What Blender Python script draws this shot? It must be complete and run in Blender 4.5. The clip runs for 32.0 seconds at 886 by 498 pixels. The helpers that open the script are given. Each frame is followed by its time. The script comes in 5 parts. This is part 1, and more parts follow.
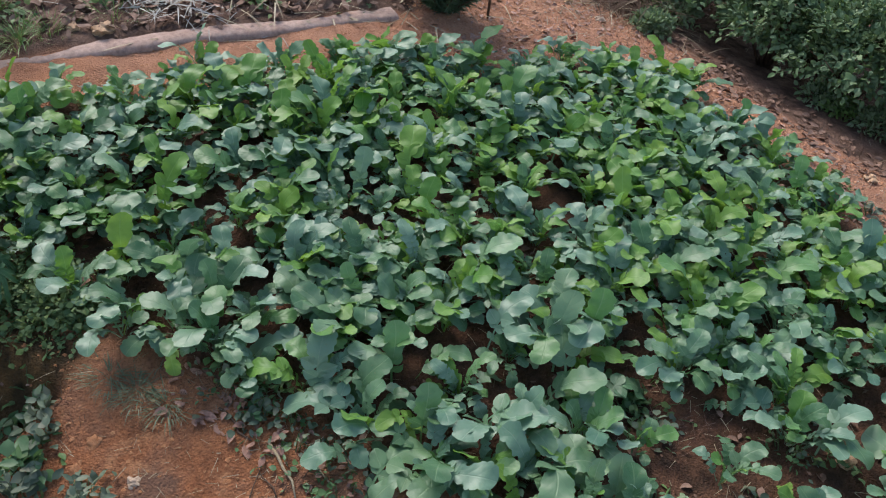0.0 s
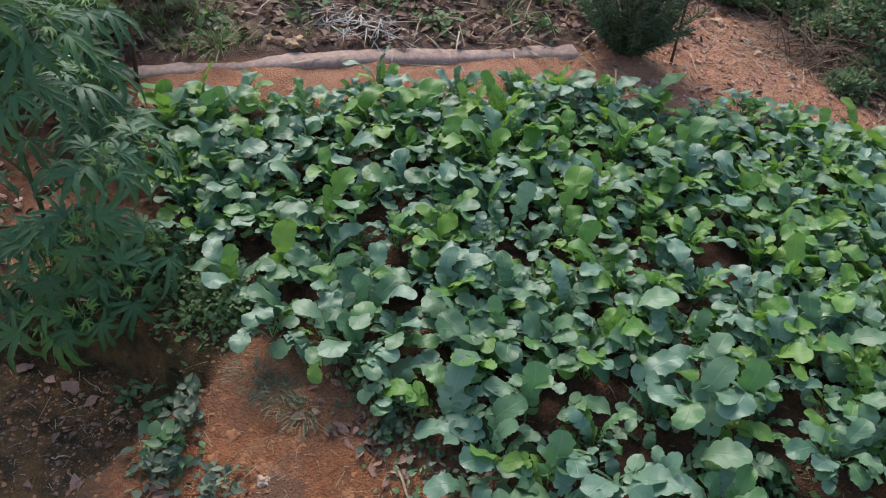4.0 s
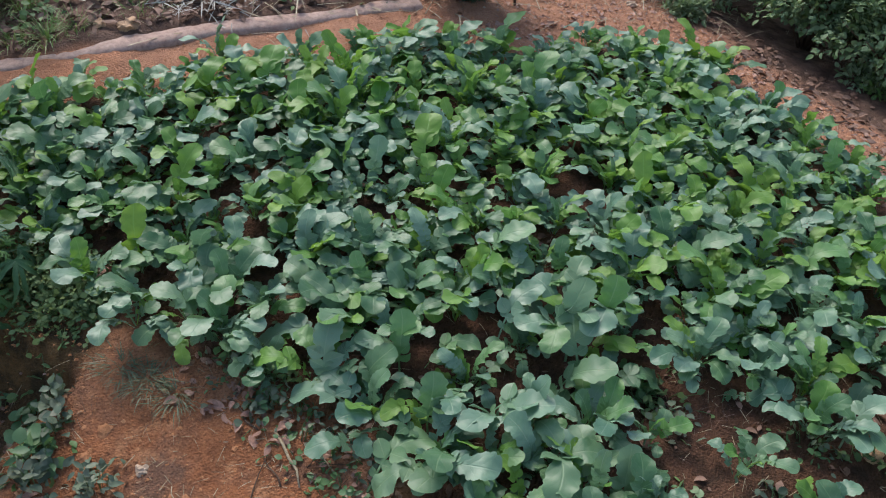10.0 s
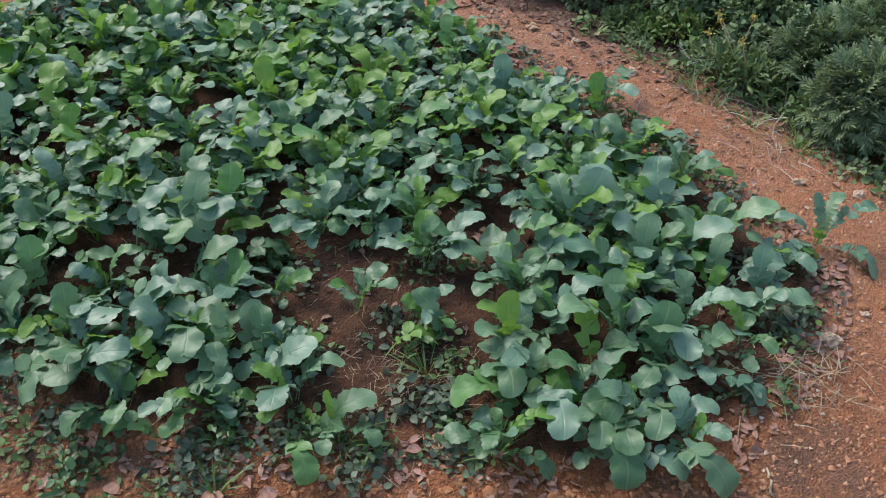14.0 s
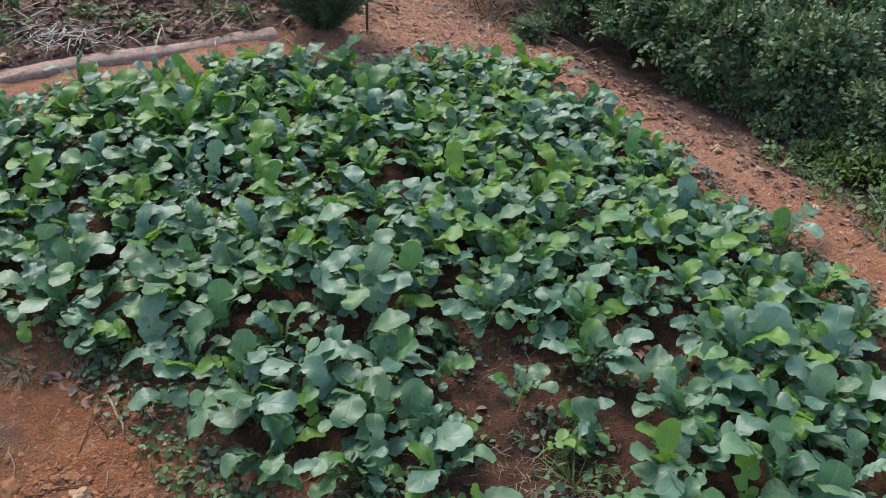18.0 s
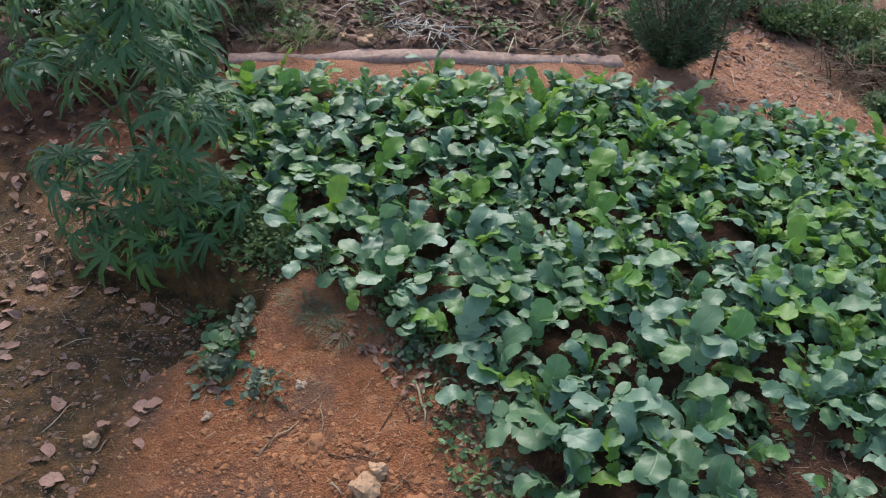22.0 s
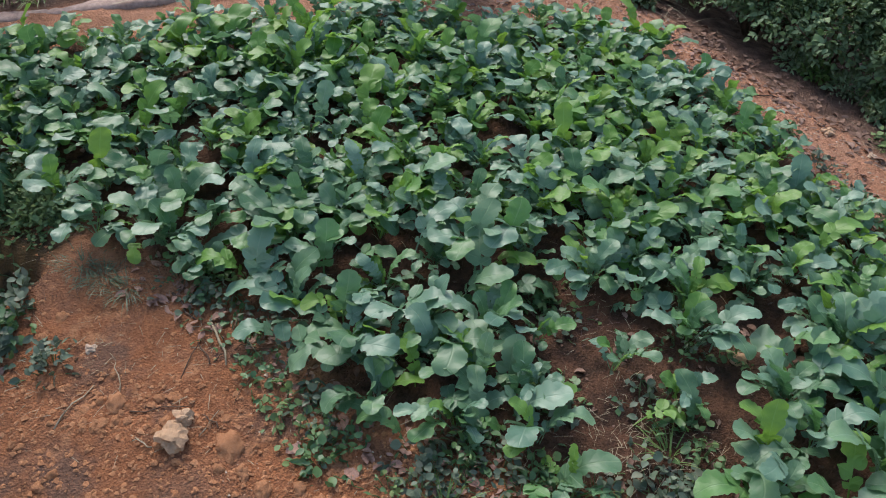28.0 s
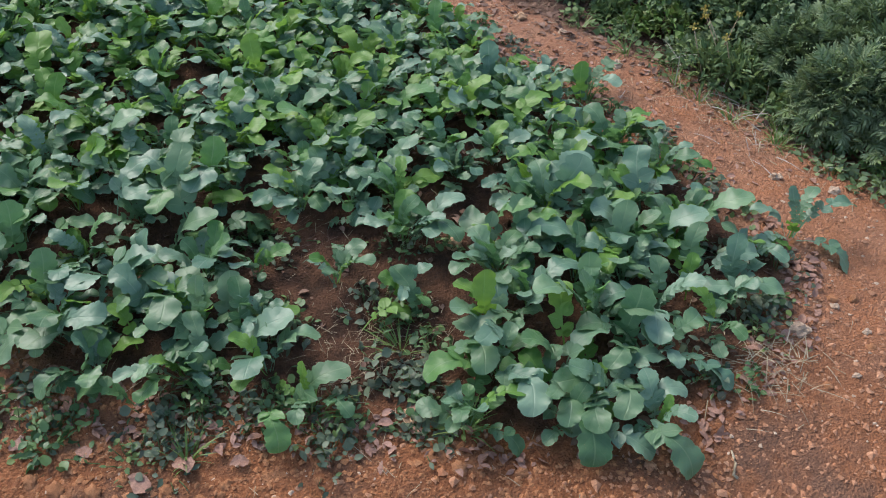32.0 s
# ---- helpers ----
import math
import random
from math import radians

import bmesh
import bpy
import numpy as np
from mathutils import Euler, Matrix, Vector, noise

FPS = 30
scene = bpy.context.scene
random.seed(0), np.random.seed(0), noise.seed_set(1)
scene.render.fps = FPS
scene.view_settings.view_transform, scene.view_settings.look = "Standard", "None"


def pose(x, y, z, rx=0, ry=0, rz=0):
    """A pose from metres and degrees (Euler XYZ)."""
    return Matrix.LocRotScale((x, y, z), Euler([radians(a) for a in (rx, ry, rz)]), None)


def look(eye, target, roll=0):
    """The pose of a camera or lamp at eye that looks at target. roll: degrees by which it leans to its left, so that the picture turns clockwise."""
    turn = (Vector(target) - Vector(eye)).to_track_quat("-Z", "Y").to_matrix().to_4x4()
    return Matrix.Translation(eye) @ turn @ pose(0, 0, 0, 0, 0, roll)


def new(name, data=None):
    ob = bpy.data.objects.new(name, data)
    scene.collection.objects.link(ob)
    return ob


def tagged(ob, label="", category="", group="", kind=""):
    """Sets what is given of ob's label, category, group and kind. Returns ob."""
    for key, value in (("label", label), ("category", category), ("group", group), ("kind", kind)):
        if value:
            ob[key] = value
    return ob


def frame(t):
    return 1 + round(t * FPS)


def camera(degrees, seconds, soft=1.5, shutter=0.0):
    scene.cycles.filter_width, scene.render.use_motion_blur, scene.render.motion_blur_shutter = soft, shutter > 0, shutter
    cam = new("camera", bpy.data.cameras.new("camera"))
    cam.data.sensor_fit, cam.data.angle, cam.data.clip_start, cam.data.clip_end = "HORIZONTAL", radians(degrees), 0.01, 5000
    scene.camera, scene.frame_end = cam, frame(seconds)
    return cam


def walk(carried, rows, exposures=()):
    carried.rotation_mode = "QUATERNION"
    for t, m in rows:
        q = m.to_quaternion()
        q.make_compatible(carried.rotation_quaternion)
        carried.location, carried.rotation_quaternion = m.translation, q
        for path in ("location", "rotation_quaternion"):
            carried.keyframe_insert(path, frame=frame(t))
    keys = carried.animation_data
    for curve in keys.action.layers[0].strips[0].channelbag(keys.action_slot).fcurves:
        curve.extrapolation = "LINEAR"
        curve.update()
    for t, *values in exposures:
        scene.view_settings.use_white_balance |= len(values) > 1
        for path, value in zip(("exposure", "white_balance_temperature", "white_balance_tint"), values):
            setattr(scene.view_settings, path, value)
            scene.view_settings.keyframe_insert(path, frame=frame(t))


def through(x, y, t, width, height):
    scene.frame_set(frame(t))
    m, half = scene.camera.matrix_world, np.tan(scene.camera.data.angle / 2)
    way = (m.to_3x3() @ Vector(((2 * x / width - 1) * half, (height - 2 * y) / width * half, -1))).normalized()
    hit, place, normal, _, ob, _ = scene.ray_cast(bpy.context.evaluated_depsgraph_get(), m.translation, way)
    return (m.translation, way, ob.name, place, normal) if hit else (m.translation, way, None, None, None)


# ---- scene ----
cam = camera(53.1, 32.0, soft=1.08)
PATH = [
    (0, (-0.198, 0.461, 1.664), (-0.253, 2.063, 0.467), 6.8),
    (0.5, (-0.124, 0.45, 1.657), (-0.319, 2.033, 0.45), 5.6),
    (1, (-0.089, 0.445, 1.656), (-0.367, 2.031, 0.469), 5.4),
    (1.5, (-0.101, 0.465, 1.666), (-0.419, 2.047, 0.485), 4.0),
    (2, (-0.131, 0.474, 1.661), (-0.499, 2.063, 0.502), 4.5),
    (2.5, (-0.143, 0.486, 1.653), (-0.496, 2.059, 0.468), 5.4),
    (3, (-0.166, 0.489, 1.659), (-0.535, 2.065, 0.484), 6.2),
    (3.5, (-0.188, 0.488, 1.665), (-0.574, 2.057, 0.487), 6.5),
    (5.5, (-0.241, 0.487, 1.662), (-0.717, 2.043, 0.499), 7.6),
    (6, (-0.262, 0.485, 1.66), (-0.773, 2.023, 0.487), 7.5),
    (6.5, (-0.269, 0.496, 1.667), (-0.802, 2.032, 0.504), 7.6),
    (7, (-0.269, 0.491, 1.663), (-0.815, 2.028, 0.505), 7.3),
    (7.5, (-0.248, 0.495, 1.665), (-0.783, 2.031, 0.501), 6.8),
    (8, (-0.213, 0.497, 1.655), (-0.684, 2.049, 0.485), 6.3),
    (8.5, (-0.169, 0.501, 1.646), (-0.566, 2.071, 0.472), 5.1),
    (9, (-0.128, 0.507, 1.645), (-0.46, 2.085, 0.462), 4.3),
    (9.5, (-0.087, 0.51, 1.646), (-0.32, 2.103, 0.459), 4.1),
    (10, (-0.076, 0.491, 1.636), (-0.257, 2.071, 0.423), 3.6),
    (10.5, (-0.026, 0.471, 1.641), (-0.15, 2.035, 0.4), 4.0),
    (11, (-0.039, 0.428, 1.634), (-0.004, 1.993, 0.39), 2.7),
    (11.5, (-0.058, 0.352, 1.629), (0.094, 1.935, 0.416), 1.5),
    (12, (-0.012, 0.276, 1.619), (0.337, 1.801, 0.374), 0.5),
    (12.5, (0.055, 0.261, 1.564), (0.471, 1.782, 0.333), 1.6),
    (13, (0.233, 0.246, 1.561), (0.527, 1.789, 0.324), 2.0),
    (13.5, (0.427, 0.205, 1.576), (0.622, 1.778, 0.356), 0.2),
    (14, (0.512, 0.164, 1.562), (0.679, 1.723, 0.321), -2.1),
    (14.5, (0.53, 0.131, 1.555), (0.758, 1.694, 0.328), -2.1),
    (16.5, (0.555, 0.115, 1.612), (0.746, 1.731, 0.449), -1.7),
    (17, (0.486, 0.139, 1.625), (0.569, 1.783, 0.49), 0.1),
    (17.5, (0.433, 0.155, 1.633), (0.429, 1.818, 0.521), 1.3),
    (18, (0.382, 0.167, 1.633), (0.275, 1.833, 0.531), 2.0),
    (18.5, (0.333, 0.166, 1.644), (0.153, 1.836, 0.557), 2.7),
    (19, (0.29, 0.167, 1.645), (0.005, 1.819, 0.555), 3.1),
    (19.5, (0.237, 0.161, 1.643), (-0.138, 1.79, 0.546), 3.4),
    (20, (0.2, 0.164, 1.645), (-0.213, 1.782, 0.545), 4.0),
    (20.5, (0.16, 0.155, 1.644), (-0.299, 1.768, 0.555), 4.9),
    (21, (0.119, 0.148, 1.648), (-0.408, 1.742, 0.561), 5.8),
    (21.5, (0.103, 0.139, 1.642), (-0.465, 1.708, 0.54), 6.0),
    (22, (0.091, 0.14, 1.64), (-0.51, 1.697, 0.539), 6.6),
    (22.5, (0.073, 0.132, 1.641), (-0.533, 1.689, 0.542), 6.8),
    (23, (0.062, 0.127, 1.637), (-0.545, 1.682, 0.535), 7.2),
    (23.5, (0.063, 0.127, 1.631), (-0.534, 1.679, 0.521), 7.5),
    (24, (0.084, 0.125, 1.636), (-0.487, 1.69, 0.529), 7.4),
    (24.5, (0.101, 0.126, 1.631), (-0.438, 1.701, 0.524), 6.7),
    (25, (0.119, 0.13, 1.63), (-0.392, 1.713, 0.518), 7.0),
    (25.5, (0.142, 0.142, 1.626), (-0.313, 1.741, 0.515), 6.3),
    (27.5, (0.214, 0.156, 1.602), (-0.048, 1.763, 0.44), 4.6),
    (28, (0.244, 0.148, 1.595), (0.023, 1.752, 0.42), 4.7),
    (28.5, (0.282, 0.132, 1.587), (0.094, 1.727, 0.396), 4.5),
    (29, (0.319, 0.123, 1.59), (0.159, 1.714, 0.389), 4.2),
    (29.5, (0.336, 0.121, 1.575), (0.237, 1.715, 0.372), 3.7),
    (30, (0.376, 0.13, 1.58), (0.323, 1.707, 0.351), 2.7),
    (30.5, (0.434, 0.133, 1.572), (0.466, 1.714, 0.347), 2.0),
    (31, (0.489, 0.127, 1.556), (0.584, 1.717, 0.347), 1.4),
    (31.5, (0.501, 0.12, 1.554), (0.64, 1.695, 0.329), 0.5),
    (32, (0.526, 0.116, 1.542), (0.723, 1.666, 0.294), 0.5),
]
walk(cam, [(t, look(eye, target, roll)) for t, eye, target, roll in PATH], [(0, 1.5, 6700, 12), (32, 1.5, 6700, 12)])

# ---- light ----
world = bpy.data.worlds.new("overcast_sky")
scene.world = world
world.use_nodes = True
wn = world.node_tree
sky = wn.nodes.new("ShaderNodeTexSky")
sky.sky_type = "NISHITA"
sky.sun_disc = False
sky.sun_elevation, sky.sun_rotation = radians(48), radians(-35)
sky.dust_density, sky.air_density = 1.5, 1.0
wn.links.new(sky.outputs[0], wn.nodes["Background"].inputs[0])
wn.nodes["Background"].inputs[1].default_value = 0.103
sun_data = bpy.data.lights.new("sun", "SUN")
sun_data.energy, sun_data.angle, sun_data.color = 1.25, radians(28), (1.0, 0.98, 0.95)
sun = new("sun", sun_data)
sun.matrix_world = look((-3.0, 4.3, 6.0), (0, 0, 0))


# ---- materials ----
def material(name):
    m = bpy.data.materials.new(name)
    m.use_nodes = True
    return m, m.node_tree, m.node_tree.nodes["Principled BSDF"]


def node(tree, kind, **values):
    n = tree.nodes.new(kind)
    for key, v in values.items():
        n.inputs[key].default_value = v
    return n


def mix(tree, fac, a, b, how="MIX"):
    """A colour mix of sockets or colours."""
    n = tree.nodes.new("ShaderNodeMix")
    n.data_type, n.blend_type = "RGBA", how
    for socket, v in ((n.inputs[0], fac), (n.inputs[6], a), (n.inputs[7], b)):
        if hasattr(v, "node"):
            tree.links.new(v, socket)
        else:
            socket.default_value = v if isinstance(v, (int, float)) else (*v, 1)
    return n.outputs[2]


def ramp(tree, socket, low, high):
    n = tree.nodes.new("ShaderNodeMapRange")
    n.inputs[1].default_value, n.inputs[2].default_value = low, high
    tree.links.new(socket, n.inputs[0])
    return n.outputs[0]


def math_node(tree, how, a, b=None):
    n = tree.nodes.new("ShaderNodeMath")
    n.operation = how
    for socket, v in zip(n.inputs, (a, b)):
        if v is None:
            continue
        if hasattr(v, "node"):
            tree.links.new(v, socket)
        else:
            socket.default_value = v
    return n.outputs[0]


def noise_tex(tree, coords, scale, detail=6.0, rough=0.6):
    n = node(tree, "ShaderNodeTexNoise", Scale=scale, Detail=detail, Roughness=rough)
    tree.links.new(coords, n.inputs["Vector"])
    return n.outputs["Fac"]


def bump(tree, shader, height, strength, distance):
    n = node(tree, "ShaderNodeBump", Strength=strength, Distance=distance)
    tree.links.new(height, n.inputs["Height"])
    tree.links.new(n.outputs[0], shader.inputs["Normal"])


def leaf_material(name, dark, light, vein_and_lit_rim, rough=0.45, through=0.25, yellow=(0.2, 0.3, 0.03), veins=True, island=False, spec=0.5):
    """A leaf: colour varied from leaf to leaf, mottled, with pale veins, a rim lightened as if catching light, and
    light passing through.
    """
    m, t, b = material(name)
    geo = t.nodes.new("ShaderNodeNewGeometry")
    info = t.nodes.new("ShaderNodeObjectInfo")
    tc = t.nodes.new("ShaderNodeTexCoord")
    rand = geo.outputs["Random Per Island"] if island else info.outputs["Random"]
    c = mix(t, rand, dark, light)
    c = mix(t, ramp(t, math_node(t, "FRACT", math_node(t, "MULTIPLY", rand, 7.31)), 0.62, 1.1), c, yellow)
    mott = noise_tex(t, tc.outputs["Object"], 30.0, 5.0, 0.65)
    c = mix(t, ramp(t, mott, 0.35, 0.8), c, mix(t, 0.45, c, light))
    c = mix(t, ramp(t, mott, 0.48, 0.25), c, mix(t, 0.6, c, dark))
    spots = noise_tex(t, tc.outputs["Object"], 210.0, 2.0)
    c = mix(t, math_node(t, "MULTIPLY", ramp(t, spots, 0.66, 0.74), 0.5), c, (0.22, 0.2, 0.09))
    if veins:
        uv = t.nodes.new("ShaderNodeSeparateXYZ")
        t.links.new(tc.outputs["UV"], uv.inputs[0])
        off = math_node(t, "ABSOLUTE", math_node(t, "SUBTRACT", uv.outputs[0], 0.5))
        rib = ramp(t, off, 0.035, 0.01)
        slant = math_node(t, "SUBTRACT", uv.outputs[1], math_node(t, "MULTIPLY", off, 0.3))
        side = math_node(t, "SINE", math_node(t, "MULTIPLY", math_node(t, "ADD", slant, math_node(t, "MULTIPLY", mott, 0.06)), 62.0))
        both = math_node(t, "MAXIMUM", rib, math_node(t, "MULTIPLY", ramp(t, side, 0.9, 1.0), 0.22))
        c = mix(t, math_node(t, "MULTIPLY", both, 0.3), c, vein_and_lit_rim)
        # Light caught by curled edges, put into the colour as a paler rim.
        c = mix(t, math_node(t, "MULTIPLY", ramp(t, off, 0.46, 0.5), 0.3), c, vein_and_lit_rim)
        puff = math_node(t, "MULTIPLY", ramp(t, side, 1.0, -0.6), 0.15)
        bump(t, b, math_node(t, "ADD", math_node(t, "SUBTRACT", mott, math_node(t, "MULTIPLY", both, 0.4)), puff), 0.45, 0.003)
    else:
        bump(t, b, mott, 0.4, 0.003)
    t.links.new(c, b.inputs["Base Color"])
    b.inputs["Roughness"].default_value = rough
    b.inputs["Specular IOR Level"].default_value = spec
    b.inputs["Sheen Weight"].default_value = 0.05 if veins else 0.0
    b.inputs["Sheen Tint"].default_value = (0.75, 0.9, 1.0, 1)
    tr = t.nodes.new("ShaderNodeBsdfTranslucent")
    t.links.new(mix(t, 0.35, c, yellow), tr.inputs[0])
    add = t.nodes.new("ShaderNodeMixShader")
    add.inputs[0].default_value = through
    t.links.new(b.outputs[0], add.inputs[1])
    t.links.new(tr.outputs[0], add.inputs[2])
    t.links.new(add.outputs[0], t.nodes["Material Output"].inputs[0])
    return m


def rough_material(name, a, b_col, scale, rough=0.9, relief=0.004, random_tint=0.3, fine=None, spec=0.3):
    """Stone, wood, straw and the like: two colours in patches, a finer grain, and a tint of its own for each piece."""
    m, t, b = material(name)
    tc = t.nodes.new("ShaderNodeTexCoord")
    info = t.nodes.new("ShaderNodeObjectInfo")
    geo = t.nodes.new("ShaderNodeNewGeometry")
    n1 = noise_tex(t, tc.outputs["Object"], scale)
    n2 = noise_tex(t, tc.outputs["Object"], fine or scale * 6, 4.0, 0.7)
    c = mix(t, ramp(t, n1, 0.3, 0.7), a, b_col)
    c = mix(t, ramp(t, n2, 0.35, 0.75), c, mix(t, 0.5, c, (0.03, 0.02, 0.015)))
    r = math_node(t, "FRACT", math_node(t, "ADD", info.outputs["Random"], geo.outputs["Random Per Island"]))
    c = mix(t, math_node(t, "MULTIPLY", r, random_tint), c, (0.5, 0.4, 0.3), "MULTIPLY")
    t.links.new(c, b.inputs["Base Color"])
    b.inputs["Roughness"].default_value = rough
    b.inputs["Specular IOR Level"].default_value = spec
    bump(t, b, n2, 0.7, relief)
    return m


def soil_material():
    """Red laterite soil; moist brown earth in the bed, leaf mould behind the edging, wet mud in the hollow, and red
    soil toned dark for shade on the left bank.
    """
    m, t, b = material("red_soil")
    tc = t.nodes.new("ShaderNodeTexCoord")
    pos = tc.outputs["Object"]
    big = noise_tex(t, pos, 2.2)
    mid = noise_tex(t, pos, 14.0)
    fine = noise_tex(t, pos, 90.0, 8.0, 0.7)
    grit = node(t, "ShaderNodeTexVoronoi", Scale=170.0)
    t.links.new(pos, grit.inputs["Vector"])

    def soil(name):
        a = t.nodes.new("ShaderNodeAttribute")
        a.attribute_name = name
        return a.outputs["Fac"]

    red = mix(t, ramp(t, big, 0.35, 0.65), (0.4, 0.155, 0.067), (0.42, 0.22, 0.13))
    red = mix(t, ramp(t, mid, 0.4, 0.7), red, (0.3, 0.14, 0.08))
    red = mix(t, ramp(t, fine, 0.62, 0.78), red, (0.54, 0.33, 0.2))
    red = mix(t, soil("dusty"), red, mix(t, ramp(t, mid, 0.35, 0.7), (0.47, 0.245, 0.15), (0.34, 0.155, 0.09)))
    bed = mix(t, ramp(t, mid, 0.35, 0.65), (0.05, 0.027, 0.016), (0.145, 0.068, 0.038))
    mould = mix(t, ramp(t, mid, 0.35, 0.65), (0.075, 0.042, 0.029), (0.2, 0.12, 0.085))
    # Left bank: red soil, with presumed tree shade put into its colour.
    shaded_bank = mix(t, ramp(t, mid, 0.38, 0.68), (0.06, 0.027, 0.015), (0.2, 0.082, 0.038))
    shaded_bank = mix(t, ramp(t, big, 0.56, 0.7), shaded_bank, (0.34, 0.15, 0.07))
    mud = mix(t, ramp(t, mid, 0.4, 0.62), (0.05, 0.032, 0.012), (0.16, 0.085, 0.029))
    mud = mix(t, ramp(t, big, 0.52, 0.7), mud, (0.25, 0.11, 0.038))
    dug = mix(t, ramp(t, mid, 0.35, 0.65), (0.23, 0.088, 0.038), (0.35, 0.138, 0.06))
    dug = mix(t, ramp(t, noise_tex(t, pos, 5.0), 0.48, 0.64), dug, (0.17, 0.088, 0.055))
    dug = mix(t, ramp(t, noise_tex(t, pos, 9.0), 0.58, 0.7), dug, (0.42, 0.2, 0.1))
    red = mix(t, soil("dug"), red, mix(t, ramp(t, fine, 0.55, 0.75), dug, (0.36, 0.18, 0.1)))
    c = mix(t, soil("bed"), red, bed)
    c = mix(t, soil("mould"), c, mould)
    c = mix(t, soil("shaded_bank"), c, shaded_bank)
    c = mix(t, soil("mud"), c, mud)
    c = mix(t, ramp(t, fine, 0.5, 0.3), c, mix(t, 0.5, c, (0.03, 0.015, 0.01)))
    t.links.new(c, b.inputs["Base Color"])
    r = t.nodes.new("ShaderNodeMapRange")
    r.inputs[3].default_value, r.inputs[4].default_value = 0.95, 0.5
    t.links.new(math_node(t, "MULTIPLY", soil("mud"), ramp(t, big, 0.25, 0.6)), r.inputs[0])
    t.links.new(r.outputs[0], b.inputs["Roughness"])
    b.inputs["Specular IOR Level"].default_value = 0.25
    h = math_node(t, "ADD", fine, math_node(t, "MULTIPLY", grit.outputs["Distance"], 0.5))
    bump(t, b, h, 1.0, 0.013)
    return m


SOIL = soil_material()
LEAF = leaf_material("radish_leaf", (0.052, 0.145, 0.056), (0.15, 0.26, 0.14), (0.27, 0.4, 0.2), 0.44, 0.36, (0.11, 0.28, 0.04), spec=0.5)
BLUE_LEAF = leaf_material("bluish_radish_leaf", (0.073, 0.176, 0.1), (0.176, 0.292, 0.192), (0.28, 0.39, 0.27), 0.43, 0.3, (0.12, 0.24, 0.08), spec=0.55)
YOUNG = leaf_material("young_radish_leaf", (0.07, 0.21, 0.032), (0.165, 0.32, 0.056), (0.26, 0.44, 0.12), 0.48, 0.4, (0.2, 0.34, 0.035))
HEMP = leaf_material("palmate_leaf", (0.023, 0.076, 0.033), (0.066, 0.155, 0.062), (0.12, 0.2, 0.08), 0.5, 0.24, (0.1, 0.2, 0.03), spec=0.32)
HEMP_YOUNG = leaf_material("young_palmate_leaf", (0.06, 0.16, 0.03), (0.11, 0.23, 0.04), (0.2, 0.3, 0.1), 0.5, 0.3)
WEED = leaf_material("weed_leaf", (0.07, 0.14, 0.055), (0.15, 0.225, 0.09), (0.2, 0.3, 0.1), 0.6, 0.2, (0.15, 0.2, 0.04), False, True, 0.3)
GREY_WEED = leaf_material("dusty_weed_leaf", (0.055, 0.092, 0.052), (0.125, 0.165, 0.1), (0.2, 0.3, 0.1), 0.6, 0.12, (0.13, 0.12, 0.08), False, True)
SHRUB = leaf_material("shrub_leaf", (0.065, 0.125, 0.058), (0.19, 0.265, 0.135), (0.2, 0.3, 0.1), 0.6, 0.18, (0.1, 0.17, 0.03), False, True, 0.3)
PALE = leaf_material("mugwort_leaf", (0.11, 0.175, 0.085), (0.24, 0.31, 0.175), (0.2, 0.3, 0.1), 0.7, 0.22, (0.16, 0.24, 0.06), False, True, 0.25)
CONIFER = leaf_material("needle_foliage", (0.045, 0.09, 0.05), (0.105, 0.165, 0.09), (0.2, 0.3, 0.1), 0.6, 0.12, (0.07, 0.12, 0.03), False, True)
GRASS = leaf_material("grass_blade", (0.07, 0.16, 0.035), (0.15, 0.26, 0.06), (0.2, 0.3, 0.1), 0.5, 0.25, (0.22, 0.24, 0.08), False, True)
BED_WEED = leaf_material("bed_weed_leaf", (0.04, 0.11, 0.035), (0.1, 0.19, 0.075), (0.2, 0.3, 0.1), 0.5, 0.2, (0.12, 0.2, 0.04), False, True)
GREY_GRASS = leaf_material("greyish_grass_blade", (0.06, 0.1, 0.05), (0.14, 0.18, 0.1), (0.2, 0.3, 0.1), 0.6, 0.15, (0.17, 0.15, 0.1), False, True)
STRAP = leaf_material("strap_leaf", (0.035, 0.1, 0.045), (0.06, 0.15, 0.055), (0.2, 0.3, 0.1), 0.45, 0.2, (0.1, 0.18, 0.05), False, True)
STEM = rough_material("green_stem", (0.07, 0.13, 0.04), (0.12, 0.17, 0.06), 30, 0.6, 0.001, 0.2)
BARK = rough_material("brown_bark", (0.09, 0.055, 0.035), (0.16, 0.1, 0.065), 40, 0.9, 0.003, 0.3)
STRAW = rough_material("dry_straw", (0.36, 0.29, 0.18), (0.52, 0.45, 0.32), 30, 0.8, 0.001, 0.6)
ASHY = rough_material("bleached_stalk", (0.4, 0.38, 0.33), (0.6, 0.58, 0.52), 25, 0.85, 0.001, 0.4)
LITTER = rough_material("leaf_litter", (0.14, 0.08, 0.057), (0.38, 0.245, 0.185), 12, 0.8, 0.002, 0.8)
DRY = rough_material("fallen_leaf", (0.32, 0.165, 0.115), (0.45, 0.27, 0.205), 25, 0.6, 0.002, 0.4)
STONE = rough_material("tan_stone", (0.58, 0.34, 0.19), (0.72, 0.5, 0.32), 22, 0.9, 0.004, 0.3)
WHITE_STONE = rough_material("pale_stone", (0.52, 0.36, 0.24), (0.66, 0.52, 0.39), 25, 0.8, 0.003, 0.3)
CLOD = rough_material("red_clod", (0.42, 0.17, 0.072), (0.5, 0.25, 0.125), 30, 0.98, 0.004, 0.25)
